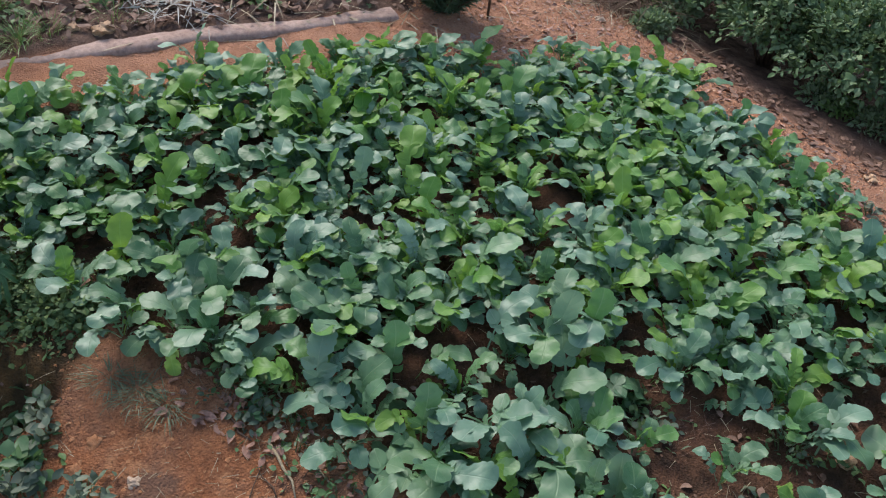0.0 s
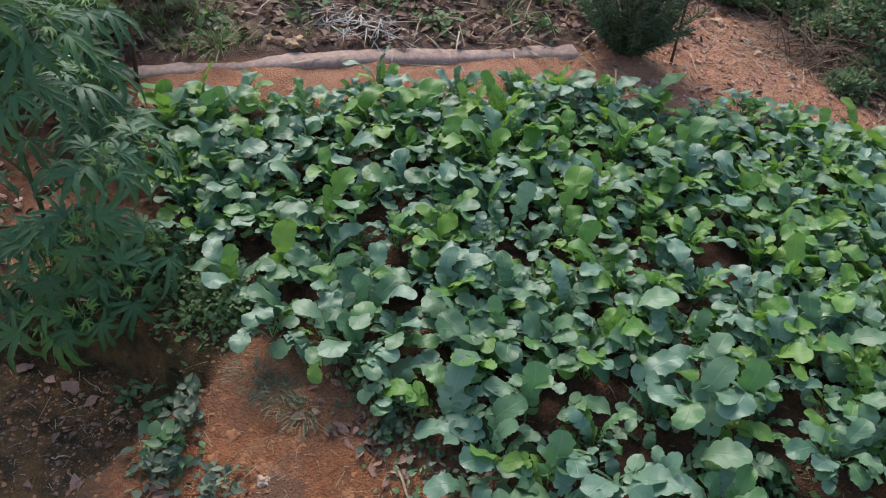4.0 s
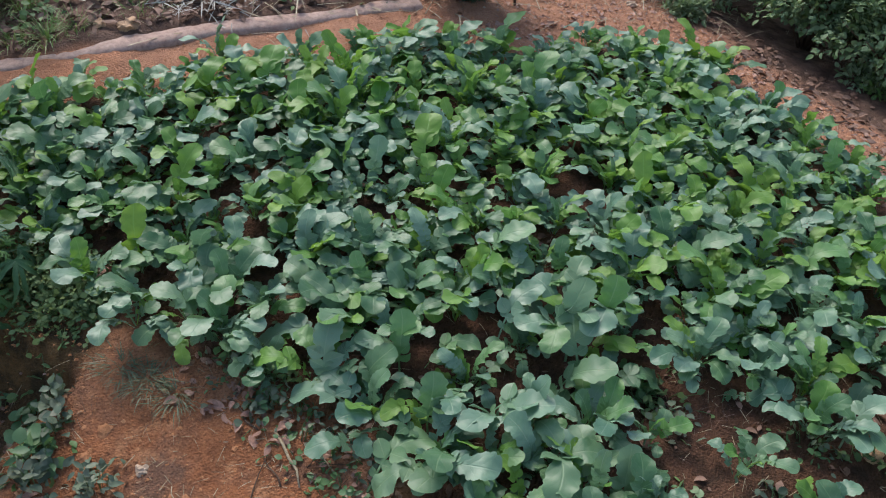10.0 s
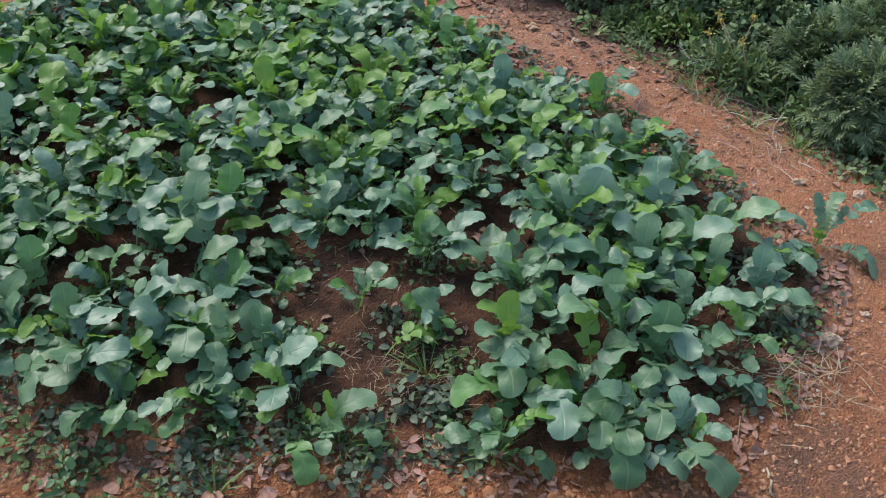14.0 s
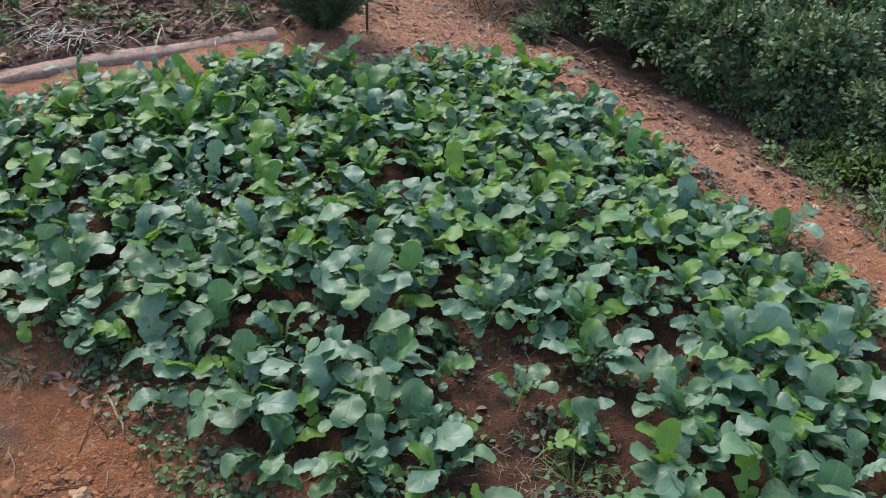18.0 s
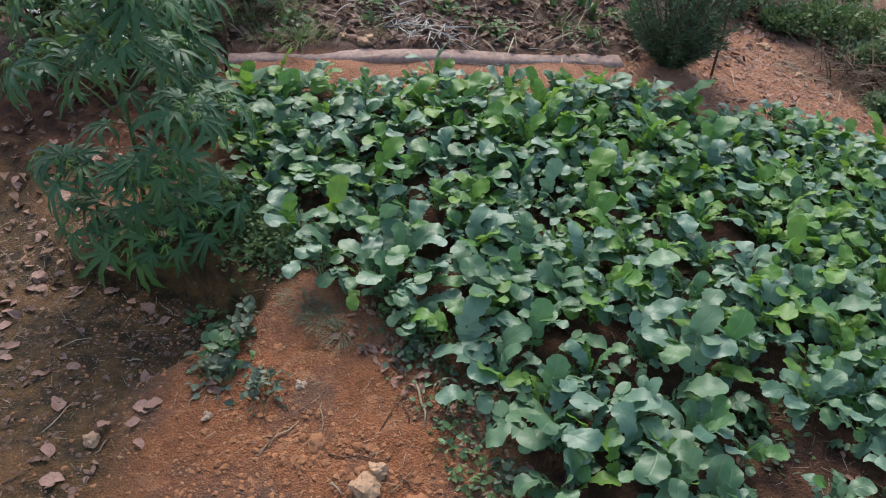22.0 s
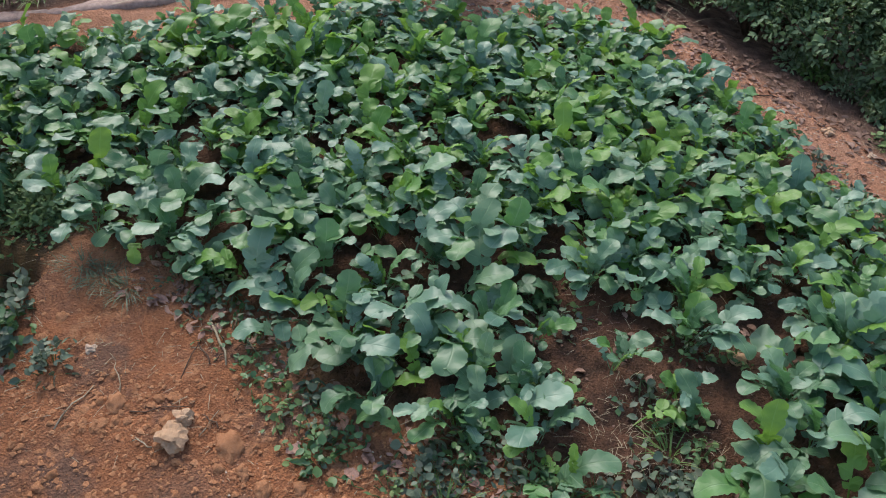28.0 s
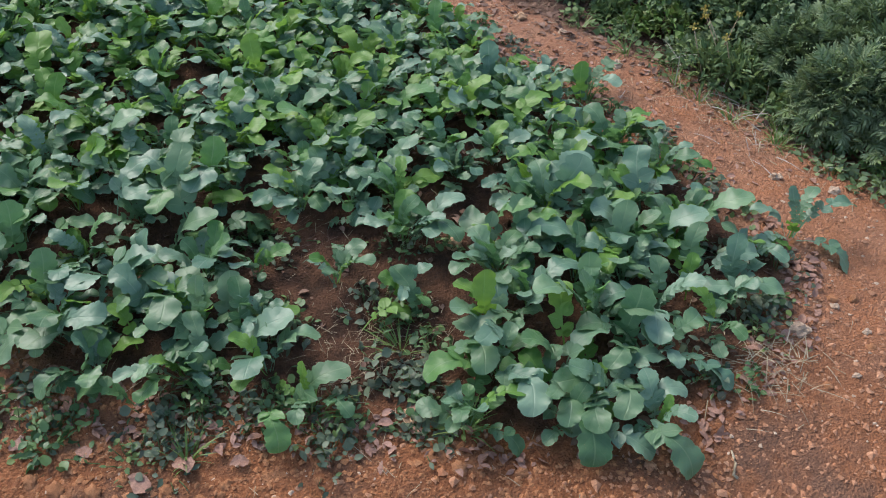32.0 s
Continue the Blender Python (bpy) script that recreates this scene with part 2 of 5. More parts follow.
GRAVEL = rough_material("pinkish_gravel", (0.42, 0.175, 0.085), (0.54, 0.3, 0.18), 30, 0.95, 0.003, 0.2)
EDGING = rough_material("weathered_edging", (0.4, 0.26, 0.2), (0.5, 0.36, 0.29), 14, 0.9, 0.004, 0.05, 60)
PETAL = rough_material("yellow_petal", (0.45, 0.38, 0.08), (0.6, 0.5, 0.15), 60, 0.6, 0.001, 0.2)
WHITE_PETAL = rough_material("white_petal", (0.7, 0.7, 0.66), (0.8, 0.8, 0.76), 60, 0.6, 0.001, 0.1)


def water_material():
    """Muddy water: half clear, brown, glossy."""
    m, t, b = material("muddy_water")
    tc = t.nodes.new("ShaderNodeTexCoord")
    n = noise_tex(t, tc.outputs["Object"], 7.0)
    t.links.new(mix(t, ramp(t, n, 0.35, 0.65), (0.075, 0.045, 0.018), (0.125, 0.07, 0.028)), b.inputs["Base Color"])
    b.inputs["Roughness"].default_value = 0.16
    b.inputs["Alpha"].default_value = 0.5
    b.inputs["Specular IOR Level"].default_value = 0.14
    return m


WATER = water_material()


# ---- ground ----
def smooth(v):
    v = min(max(v, 0.0), 1.0)
    return v * v * (3 - 2 * v)


EDGE = [(-2.12, 2.98), (-1.86, 3.1), (-1.6, 3.25), (-1.37, 3.37), (-1.1, 3.52), (-0.86, 3.68), (-0.62, 3.86)]


def edge_y(x):
    """The line of the edging, as y over x."""
    for (x0, y0), (x1, y1) in zip(EDGE, EDGE[1:]):
        if x <= x1:
            return y0 + (y1 - y0) * (x - x0) / (x1 - x0)
    return EDGE[-1][1] + 0.9 * (x - EDGE[-1][0])


def hollow(x, y):
    """1 on the muddy floor of the hollow, 0 on the banks."""
    wide = 0.13 + 0.5 * max(0.0, 1.65 - y)
    east = smooth((-1.13 - 0.12 * math.sin(y * 5.0) - x) / wide)
    lip = 2.02 + 0.05 * math.sin(x * 7.0) + 0.3 * smooth((-1.75 - x) / 0.5)
    north = smooth((lip - y) / (0.07 + 0.4 * smooth((-1.7 - x) / 0.4)))
    near = smooth((x + 3.2) / 0.6) * smooth((y - 0.2) / 0.6)
    return east * north * near


def ground_height(x, y):
    cx, cy = min(max(x, -2.6), 2.3), min(max(y, 0.9), 4.6)
    z = 0.042 + 0.0082 * cx + 0.1603 * (cy - 2) - 0.0248 * cx * cx - 0.0671 * cx * (cy - 2) - 0.0421 * (cy - 2) ** 2
    if x < -0.55:
        z += 0.02 * smooth((y - edge_y(x)) / 0.05) * smooth((-0.55 - x) / 0.15)
    h = hollow(x, y)
    return z * (1 - h) - 0.2 * h


BED = [(-1.44, 2.19), (-1.18, 2.1), (-1.05, 2.0), (-0.73, 1.92), (-0.43, 1.78), (-0.22, 1.65), (0.05, 1.53), (0.4, 1.46), (0.75, 1.38), (1.02, 1.28), (1.25, 1.34), (1.42, 1.48), (1.62, 1.62),
       (1.77, 1.92), (1.62, 2.22), (1.5, 2.44), (1.42, 2.62), (1.3, 2.9), (1.16, 3.12), (0.99, 3.45), (0.55, 3.9), (0.05, 3.86), (-0.2, 3.56), (-0.5, 3.66), (-0.75, 3.48), (-1.05, 3.25), (-1.35, 3.1), (-1.72, 2.95), (-1.92, 2.76), (-1.68, 2.43)]


def inside(x, y, outline):
    """The distance into an outline, negative outside."""
    within, near = False, 1e9
    for (x0, y0), (x1, y1) in zip(outline, outline[1:] + outline[:1]):
        if (y0 > y) != (y1 > y) and x < (x1 - x0) * (y - y0) / (y1 - y0) + x0:
            within = not within
        s = min(max(((x - x0) * (x1 - x0) + (y - y0) * (y1 - y0)) / ((x1 - x0) ** 2 + (y1 - y0) ** 2), 0), 1)
        near = min(near, math.hypot(x - x0 - s * (x1 - x0), y - y0 - s * (y1 - y0)))
    return near if within else -near


def relief(x, y):
    """The uneven surface of the soil."""
    p = Vector((x, y, 0))
    return 0.018 * noise.noise(p * 3.1) + 0.010 * noise.noise(p * 9.0) + 0.006 * noise.noise(p * 27.0) + 0.0035 * noise.noise(p * 60.0)


def surface(x, y):
    return ground_height(x, y) + relief(x, y) * (1 - 0.85 * hollow(x, y))


def spread(low, high, step, reach):
    """Even steps from low to high and growing ones to the far edge."""
    line = list(np.arange(low, high, step))
    grow, a, b = step, line[0], line[-1]
    while b < reach:
        grow *= 1.35
        a, b = a - grow, b + grow
        line = [a] + line + [b]
    return line


def build_ground():
    xs, ys = spread(-2.9, 2.9, 0.02, 400), spread(0.6, 5.6, 0.02, 400)
    verts, bed, mould, mud, dug, dusty, shaded_bank = [], [], [], [], [], [], []
    for y in ys:
        for x in xs:
            near = -3.2 < x < 3.2 and 0.3 < y < 6
            verts.append((x, y, surface(x, y) if near else ground_height(x, y)))
            wob = 0.06 * noise.noise(Vector((x * 5, y * 5, 3)))
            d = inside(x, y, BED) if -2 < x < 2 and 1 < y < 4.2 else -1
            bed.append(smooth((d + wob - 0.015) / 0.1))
            back = smooth((y - edge_y(x) + 0.3 * wob) / 0.04) * smooth((-0.3 - x + wob) / 0.25)
            right = smooth((x - (2.2 - 0.9 * max(0, y - 2.4)) + 2 * wob) / 0.25) if y < 5 else 1
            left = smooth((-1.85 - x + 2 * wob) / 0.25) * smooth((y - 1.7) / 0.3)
            far = 0.9 * noise.noise(Vector((x * 0.5, y * 0.5, 7))) + 0.5 * noise.noise(Vector((x * 1.7, y * 1.7, 9)))
            right *= smooth(1.2 + 1.6 * far) if y < 2.0 else 1
            away = smooth((math.hypot(x, y - 2.4) - 3.4 + far) / 0.8)
            right = right * (1 - away) + away * smooth(0.6 + far)
            dug.append(smooth((1.78 + 0.3 * smooth((-0.3 - x) / 0.3) + wob - y) / 0.3) * (1 - 0.2 * smooth((x - 1.2) / 0.3)) * (1 - away))
            dusty.append(0.75 * smooth((y - 2.7 + 2 * wob) / 0.8))
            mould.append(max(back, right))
            shaded_bank.append(left * (1 - back))
            mud.append(min(1, 1.2 * hollow(x - 0.05 + wob, y - 0.09 + wob)))
    n = len(xs)
    faces = [(j * n + i, j * n + i + 1, (j + 1) * n + i + 1, (j + 1) * n + i) for j in range(len(ys) - 1) for i in range(n - 1)]
    mesh = bpy.data.meshes.new("ground")
    mesh.from_pydata(verts, [], faces)
    for name, values in (("bed", bed), ("mould", mould), ("mud", mud), ("dug", dug), ("dusty", dusty), ("shaded_bank", shaded_bank)):
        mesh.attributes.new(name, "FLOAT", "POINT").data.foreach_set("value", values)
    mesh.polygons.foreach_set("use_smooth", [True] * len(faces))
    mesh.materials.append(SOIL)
    return tagged(new("ground", mesh), "red laterite soil with a moist garden bed, shade-toned left bank and muddy hollow", "ground", kind="structure")


build_ground()


# ---- builders ----
def part(name, data, parent=None, label="", place=None):
    """A mesh as one object under a thing or part."""
    ob = new(name, data)
    ob.parent = parent
    if place is not None:
        ob.matrix_basis = place
    if label:
        ob["label"] = label
    return ob


def thing(name, place, label, category, group="", kind=""):
    ob = new(name)
    ob.empty_display_size = 0.05
    ob.matrix_basis = place
    return tagged(ob, label, category, group, kind)


def make_mesh(name, verts, faces, mat, uvs=None, shade=True):
    mesh = bpy.data.meshes.new(name)
    mesh.from_pydata([tuple(v) for v in verts], [], faces)
    if uvs is not None:
        layer = mesh.uv_layers.new(name="UVMap")
        index = np.empty(len(mesh.loops), int)
        mesh.loops.foreach_get("vertex_index", index)
        layer.data.foreach_set("uv", np.asarray(uvs, float)[index].ravel())
    mesh.polygons.foreach_set("use_smooth", [shade] * len(mesh.polygons))
    mesh.materials.append(mat)
    return mesh


def tube(points, radii, sides=6):
    """Verts and faces of a round stem along points."""
    verts, faces = [], []
    pts = [Vector(p) for p in points]
    for k, p in enumerate(pts):
        ahead = (pts[min(k + 1, len(pts) - 1)] - pts[max(k - 1, 0)]).normalized()
        a = ahead.cross(Vector((0.3, 0.9, 0.2))).normalized()
        b = ahead.cross(a)
        for s in range(sides):
            w = 2 * math.pi * s / sides
            verts.append(tuple(p + radii[k] * (math.cos(w) * a + math.sin(w) * b)))
    for k in range(len(pts) - 1):
        for s in range(sides):
            n = (s + 1) % sides
            faces.append((k * sides + s, k * sides + n, (k + 1) * sides + n, (k + 1) * sides + s))
    faces.append(tuple(range(sides))[::-1])
    faces.append(tuple(range((len(pts) - 1) * sides, len(pts) * sides)))
    return verts, faces


def joined(pieces):
    verts, faces = [], []
    for v, f in pieces:
        faces += [tuple(i + len(verts) for i in face) for face in f]
        verts += list(v)
    return verts, faces


def blade(width, length, rise, fall, rows=20, fold=0.12, wave=0.0, seed=0, foot=0.0, steps=None):
    """A leaf along +y: width(u) gives the half widths to both sides; the midrib starts at the slope rise (degrees) and ends at fall."""
    r = random.Random(seed)
    ph = [r.uniform(0, 6.3) for _ in range(4)]
    y = z = before = 0.0
    verts, uvs, faces = [], [], []
    for k in range(rows + 1):
        u = steps[k] if steps else 1 - (1 - k / rows) ** 1.25
        slope = radians(rise + (fall - rise) * smooth((u - foot) / (1 - foot)))
        y += math.cos(slope) * length * (u - before)
        z += math.sin(slope) * length * (u - before)
        before = u
        left, right = width(u)
        up = (-math.sin(slope), math.cos(slope))
        side = 0.012 * math.sin(u * 5 + ph[0]) * u
        for c, w in ((-1, left), (-0.5, left), (0, left), (0.5, right), (1, right)):
            x = c * w
            lift = fold * abs(x) + wave * abs(c) * w * math.sin(u * 17 + ph[1 + (c > 0)]) + 0.18 * wave * abs(x) * math.sin(u * 31 + ph[3])
            verts.append((x + side, y + up[0] * lift, z + up[1] * lift))
            uvs.append((0.5 + 0.5 * c * min(1, w / 0.006), u))
    for k in range(rows):
        for c in range(4):
            faces.append((k * 5 + c, k * 5 + c + 1, k * 5 + c + 6, k * 5 + c + 5))
    return verts, faces, uvs


STALK_ROWS, LOBE_ROWS = 9, 30


def lyrate(seed, end=0.033, cut=0.56):
    """Half widths of a radish leaf: a thin stalk and a large oval end lobe with a scalloped rim and a waist near its foot."""
    r = random.Random(seed)
    ph = (r.uniform(0, 6), r.uniform(0, 6))
    peak, teeth, bite = r.uniform(0.5, 0.66), r.uniform(12, 18), r.uniform(0.09, 0.18)
    waist = (r.uniform(0.16, 0.3), r.uniform(0.16, 0.3))

    def width(u):
        v = (u - cut) / (1 - cut)
        out = []
        for s in range(2):
            w = 0.0026
            if v > 0:
                q = (v - peak) / (peak if v < peak else 1.002 - peak)
                oval_ = max(0.0, 1 - abs(q) ** 2.5) ** 0.5
                scallop = 1 - bite * (1 - abs(math.sin(v * teeth + ph[s]))) ** 1.2 + 0.05 * math.sin(v * 7 + ph[1 - s]) - 0.045 * (1 - abs(math.sin(v * 2.3 * teeth + ph[1 - s])))
                pinch = 1 - 0.3 * math.exp(-(((v - waist[s]) / 0.08) ** 2))
                w = max(w, 1.1 * end * oval_ * scallop * pinch)
            out.append(w)
        return out
    return width


def radish_leaf(seed, lobes, end, cut, length, rise, fall, mat, start=0.24):
    """A radish leaf: the end lobe on its stalk, with pairs of rounded side lobes that grow towards it."""
    r = random.Random(seed)
    steps = [cut * k / STALK_ROWS for k in range(STALK_ROWS)] + [cut + (1 - cut) * (1 - (1 - k / LOBE_ROWS) ** 1.3) for k in range(LOBE_ROWS + 1)]
    v, f, uv = blade(lyrate(seed, end, cut), length, rise, fall, len(steps) - 1, r.uniform(-0.05, 0.3), r.uniform(0.15, 0.28), seed, 0.25, steps)
    pieces, uvs = [(v, f)], list(uv)
    for k in range(lobes):
        for s in (-1, 1):
            u = start + (cut + 0.02 - start) * (k + 0.5) / lobes + r.uniform(-0.015, 0.015)
            row = min(int(round(STALK_ROWS * u / cut)), STALK_ROWS)
            a, b = Vector(v[row * 5 + 2]), Vector(v[row * 5 + 7])
            ahead = (b - a).normalized()
            up = Vector((1, 0, 0)).cross(ahead)
            turn = radians(r.uniform(48, 74)) * s
            way = ahead * math.cos(turn) + Vector((1, 0, 0)) * math.sin(turn) + up * r.uniform(-0.1, 0.3)
            way.normalize()
            across = way.cross(up).normalized()
            over = across.cross(way)
            long = end * (0.55 + 0.7 * (k + 1) / lobes) * r.uniform(0.8, 1.25)
            ov, of = small_oval(6, 0.42, 0.1)
            pieces.append(([tuple(a + long * (p[0] * across + p[1] * way + p[2] * over)) for p in ov], of))
            uvs += [(0.5 + 0.45 * p[0] / 0.42, 0.5 + 0.1 * p[1]) for p in ov]
    v, f = joined(pieces)
    return make_mesh("leaf", v, f, mat, uvs)


def small_oval(points=5, wide=0.3, fold=0.1):
    """A small leaf of unit length along +y, folded at the midrib: verts and faces."""
    verts, faces = [(0, 0, 0)], []
    for k in range(1, points):
        u = k / points
        w = wide * math.sin(math.pi * u**0.85) ** 0.8
        verts += [(-w, u, fold * w), (0, u, -0.15 * u * u), (w, u, fold * w)]
    verts.append((0, 1, -0.18))
    faces += [(0, 2, 1), (0, 3, 2)]
    for k in range(points - 2):
        a = 1 + 3 * k
        faces += [(a, a + 1, a + 4, a + 3), (a + 1, a + 2, a + 5, a + 4)]
    a, tip = 1 + 3 * (points - 2), len(verts) - 1
    faces += [(a, a + 1, tip), (a + 1, a + 2, tip)]
    return verts, faces


def leaf_set():
    """Radish leaves by habit: upright, arching, flat and drooping ones, each in green, bluish and young colour."""
    kinds = {"upright": (80, 34), "arching": (70, -6), "flat": (48, -20), "drooping": (60, -45)}
    sets = {}
    for mat, tone in ((LEAF, "mature"), (BLUE_LEAF, "bluish"), (YOUNG, "young")):
        for kind, (rise, fall) in kinds.items():
            made = []
            for k in range(7):
                lobes, end, cut, length = ((3, 0.029, 0.56, 0.2), (4, 0.026, 0.6, 0.2), (5, 0.024, 0.64, 0.2), (1, 0.026, 0.46, 0.16), (4, 0.027, 0.58, 0.195), (2, 0.031, 0.52, 0.2), (6, 0.021, 0.66, 0.2))[k]
                made.append(radish_leaf(k * 7 + len(kind) + len(tone), lobes, end, cut, length, rise + 4 * (k - 2), fall + 7 * (k - 3), mat))
            sets[tone, kind] = made
    sets["bluish", "feather"] = [radish_leaf(77, 9, 0.022, 0.86, 0.2, 48, -25, BLUE_LEAF, 0.12)]
    return sets


LEAVES = leaf_set()
TINTS = {"mature": "", "bluish": "waxy bluish-green leaf", "young": "yellow-green young leaf"}
GROUP_RADISH = "radish plants in the garden bed"


def radish(x, y, seed, size=1.0, count=9, young=0.15, bluish=0.45, label="", tall=0.0):
    """A radish plant: a rosette of lobed leaves, the outer ones flat, the inner ones upright."""
    r = random.Random(seed)
    base = surface(x, y) - 0.004
    name = label or "leafy radish plant with lobed blue-green leaves growing in soil"
    plant = thing("radish_plant", pose(x, y, base, 0, 0, r.uniform(0, 360)), name, "vegetable plant", GROUP_RADISH)
    for k in range(count):
        f = (k + 0.5) / count
        kind = "upright" if f > 0.75 else "arching" if f > 0.38 else r.choice(("flat", "arching", "drooping"))
        tone = "young" if r.random() < young * (0.35 + 1.3 * f) else "bluish" if r.random() < bluish * (1.25 - 0.6 * f) else "mature"
        s = size * r.uniform(0.6, 1.2) * (1.0 - 0.15 * (f > 0.75)) * (1 + tall * (f > 0.7))
        out = 0.012 * (1 - f)
        turn = k * 137.5 + r.uniform(-22, 22)
        place = pose(0, 0, 0, 0, 0, turn) @ pose(0, out, 0, r.uniform(-14, 10), r.uniform(-18, 18), r.uniform(-14, 14)) @ Matrix.Diagonal((s * r.uniform(0.88, 1.15), s, s, 1))
        part("leaf", r.choice(LEAVES[tone, kind]), plant, TINTS[tone], place)
    return plant


# Large leaves that stand out over their neighbours: the place of the end lobe, its height over the soil, the way it points, its width.
GREEN_WEST = [
    (-1.09, 2.09, 0.12, 114, 0.076), (-1.16, 2.42, 0.16, 194, 0.088), (-0.95, 2.07, 0.14, 104, 0.083), (-0.9, 2.11, 0.14, 134, 0.063), (-0.99, 2.45, 0.15, 194, 0.102),
    (-0.9, 2.25, 0.15, 14, 0.072), (-0.81, 2.1, 0.12, -136, 0.082), (-0.73, 1.94, 0.07, 134, 0.06), (-0.61, 1.96, 0.08, 194, 0.053), (-0.32, 1.71, 0.06, 114, 0.086),
    (-0.38, 1.98, 0.13, -46, 0.107), (-0.34, 1.86, 0.1, 74, 0.071), (-0.35, 2.05, 0.15, 24, 0.087), (-0.26, 1.81, 0.09, -46, 0.102), (-0.21, 1.69, 0.1, 163, 0.105),
    (-0.21, 1.7, 0.1, 194, 0.081), (-0.25, 1.91, 0.13, 14, 0.083), (-0.11, 1.6, 0.05, -96, 0.076), (-0.1, 1.57, 0.07, 93, 0.072),
]
GREEN_MIDDLE = [
    (-0.18, 2.08, 0.14, -76, 0.074), (-0.03, 1.87, 0.1, 194, 0.087), (0.06, 1.72, 0.1, 184, 0.102), (0.07, 1.72, 0.11, 76, 0.097), (0.15, 1.62, 0.07, -114, 0.088),
    (0.14, 1.7, 0.12, 6, 0.06), (0.07, 2.17, 0.2, 14, 0.1), (0.07, 2.2, 0.19, -7, 0.098), (0.32, 1.4, 0.07, 186, 0.075), (0.13, 2.04, 0.12, -86, 0.119),
    (0.02, 2.43, 0.13, 14, 0.057), (0.21, 1.81, 0.1, 14, 0.083), (0.23, 1.79, 0.12, 6, 0.068), (0.15, 2.24, 0.16, -6, 0.088), (0.28, 2.09, 0.08, -76, 0.094),
    (0.45, 1.55, 0.09, -64, 0.107), (0.18, 2.68, 0.14, 104, 0.093), (0.37, 2.45, 0.13, 104, 0.093), (0.43, 2.27, 0.12, 14, 0.063),
]
GREEN_EAST = [
    (0.7, 1.53, 0.08, 106, 0.096), (0.64, 1.81, 0.1, 26, 0.07), (0.44, 2.52, 0.13, -76, 0.087), (0.8, 1.53, 0.09, 186, 0.089), (0.7, 2.04, 0.12, 46, 0.06),
    (1.0, 1.3, 0.06, 173, 0.098), (0.93, 1.56, 0.12, 93, 0.072), (1.1, 1.38, 0.09, 163, 0.082), (0.76, 2.59, 0.12, -66, 0.118), (1.11, 1.51, 0.12, 143, 0.072),
    (0.97, 1.99, 0.15, -114, 0.09), (1.2, 1.25, 0.05, -147, 0.108), (1.1, 1.76, 0.14, 6, 0.084), (1.06, 1.94, 0.14, 66, 0.1), (1.18, 1.63, 0.14, -27, 0.101),
    (0.87, 3.14, 0.15, 6, 0.069), (1.24, 1.94, 0.15, -7, 0.09),
]
BLUISH_WEST = [
    (-1.26, 2.55, 0.18, 104, 0.08), (-1.07, 2.03, 0.1, 174, 0.083), (-0.83, 1.99, 0.12, 194, 0.096), (-0.86, 2.35, 0.15, 14, 0.067), (-0.71, 2.05, 0.1, -106, 0.068),
    (-0.79, 2.32, 0.13, -66, 0.084), (-0.74, 2.24, 0.12, -76, 0.072), (-0.66, 2.24, 0.1, 104, 0.071), (-0.48, 1.78, 0.06, 109, 0.083), (-0.67, 2.43, 0.17, 84, 0.127),
    (-0.52, 2.02, 0.14, 14, 0.094), (-0.37, 1.78, 0.06, -156, 0.059), (-0.55, 2.71, 0.18, 14, 0.075), (-0.11, 1.7, 0.08, -136, 0.078), (-0.13, 1.84, 0.1, 164, 0.095),
]
BLUISH_MIDDLE = [
    (-0.51, 3.42, 0.16, -46, 0.08), (-0.01, 1.9, 0.13, -87, 0.119), (0.01, 1.93, 0.1, -86, 0.106), (0.06, 1.83, 0.1, 74, 0.085), (-0.05, 2.22, 0.15, -46, 0.089),
    (-0.1, 2.43, 0.14, -76, 0.102), (-0.08, 2.67, 0.14, -136, 0.087), (0.27, 1.56, 0.09, 186, 0.099), (0.12, 2.15, 0.13, 164, 0.108), (0.32, 1.7, 0.1, -74, 0.121),
    (0.14, 2.47, 0.1, -96, 0.082), (0.06, 2.92, 0.16, 194, 0.092), (0.34, 2.63, 0.14, 134, 0.087), (0.78, 1.68, 0.1, 96, 0.08), (0.89, 1.41, 0.1, -177, 0.119),
]
BLUISH_EAST = [
    (0.73, 1.95, 0.1, -144, 0.073), (0.66, 2.24, 0.1, -76, 0.074), (0.67, 2.25, 0.1, -84, 0.08), (0.97, 1.38, 0.09, 173, 0.078), (0.79, 2.06, 0.12, -54, 0.084),
    (1.05, 1.92, 0.16, -87, 0.115), (1.23, 1.42, 0.08, -97, 0.077), (1.21, 1.53, 0.12, -67, 0.073), (1.01, 2.79, 0.14, 16, 0.103), (1.44, 1.74, 0.1, 83, 0.072),
    (1.43, 1.96, 0.13, -87, 0.107), (1.36, 2.2, 0.15, -7, 0.114), (1.51, 1.82, 0.14, -7, 0.073), (1.56, 1.69, 0.1, -97, 0.086), (1.58, 2.01, 0.14, -97, 0.138),
]
FRESH_WEST = [
    (-1.12, 2.29, 0.15, 34, 0.088), (-0.99, 2.24, 0.15, 54, 0.069), (-1.06, 2.54, 0.18, -16, 0.093), (-0.88, 1.97, 0.08, 194, 0.049), (-1.01, 2.67, 0.2, -6, 0.057),
    (-1.16, 3.2, 0.15, 14, 0.057), (-0.66, 1.96, 0.08, 104, 0.079), (-0.99, 3.1, 0.16, 14, 0.098), (-0.57, 2.42, 0.15, 214, 0.056), (-0.4, 2.72, 0.2, 14, 0.059),
    (-0.34, 2.54, 0.18, 104, 0.074), (-0.42, 2.82, 0.21, 14, 0.11), (-0.33, 2.62, 0.2, -6, 0.075),
]
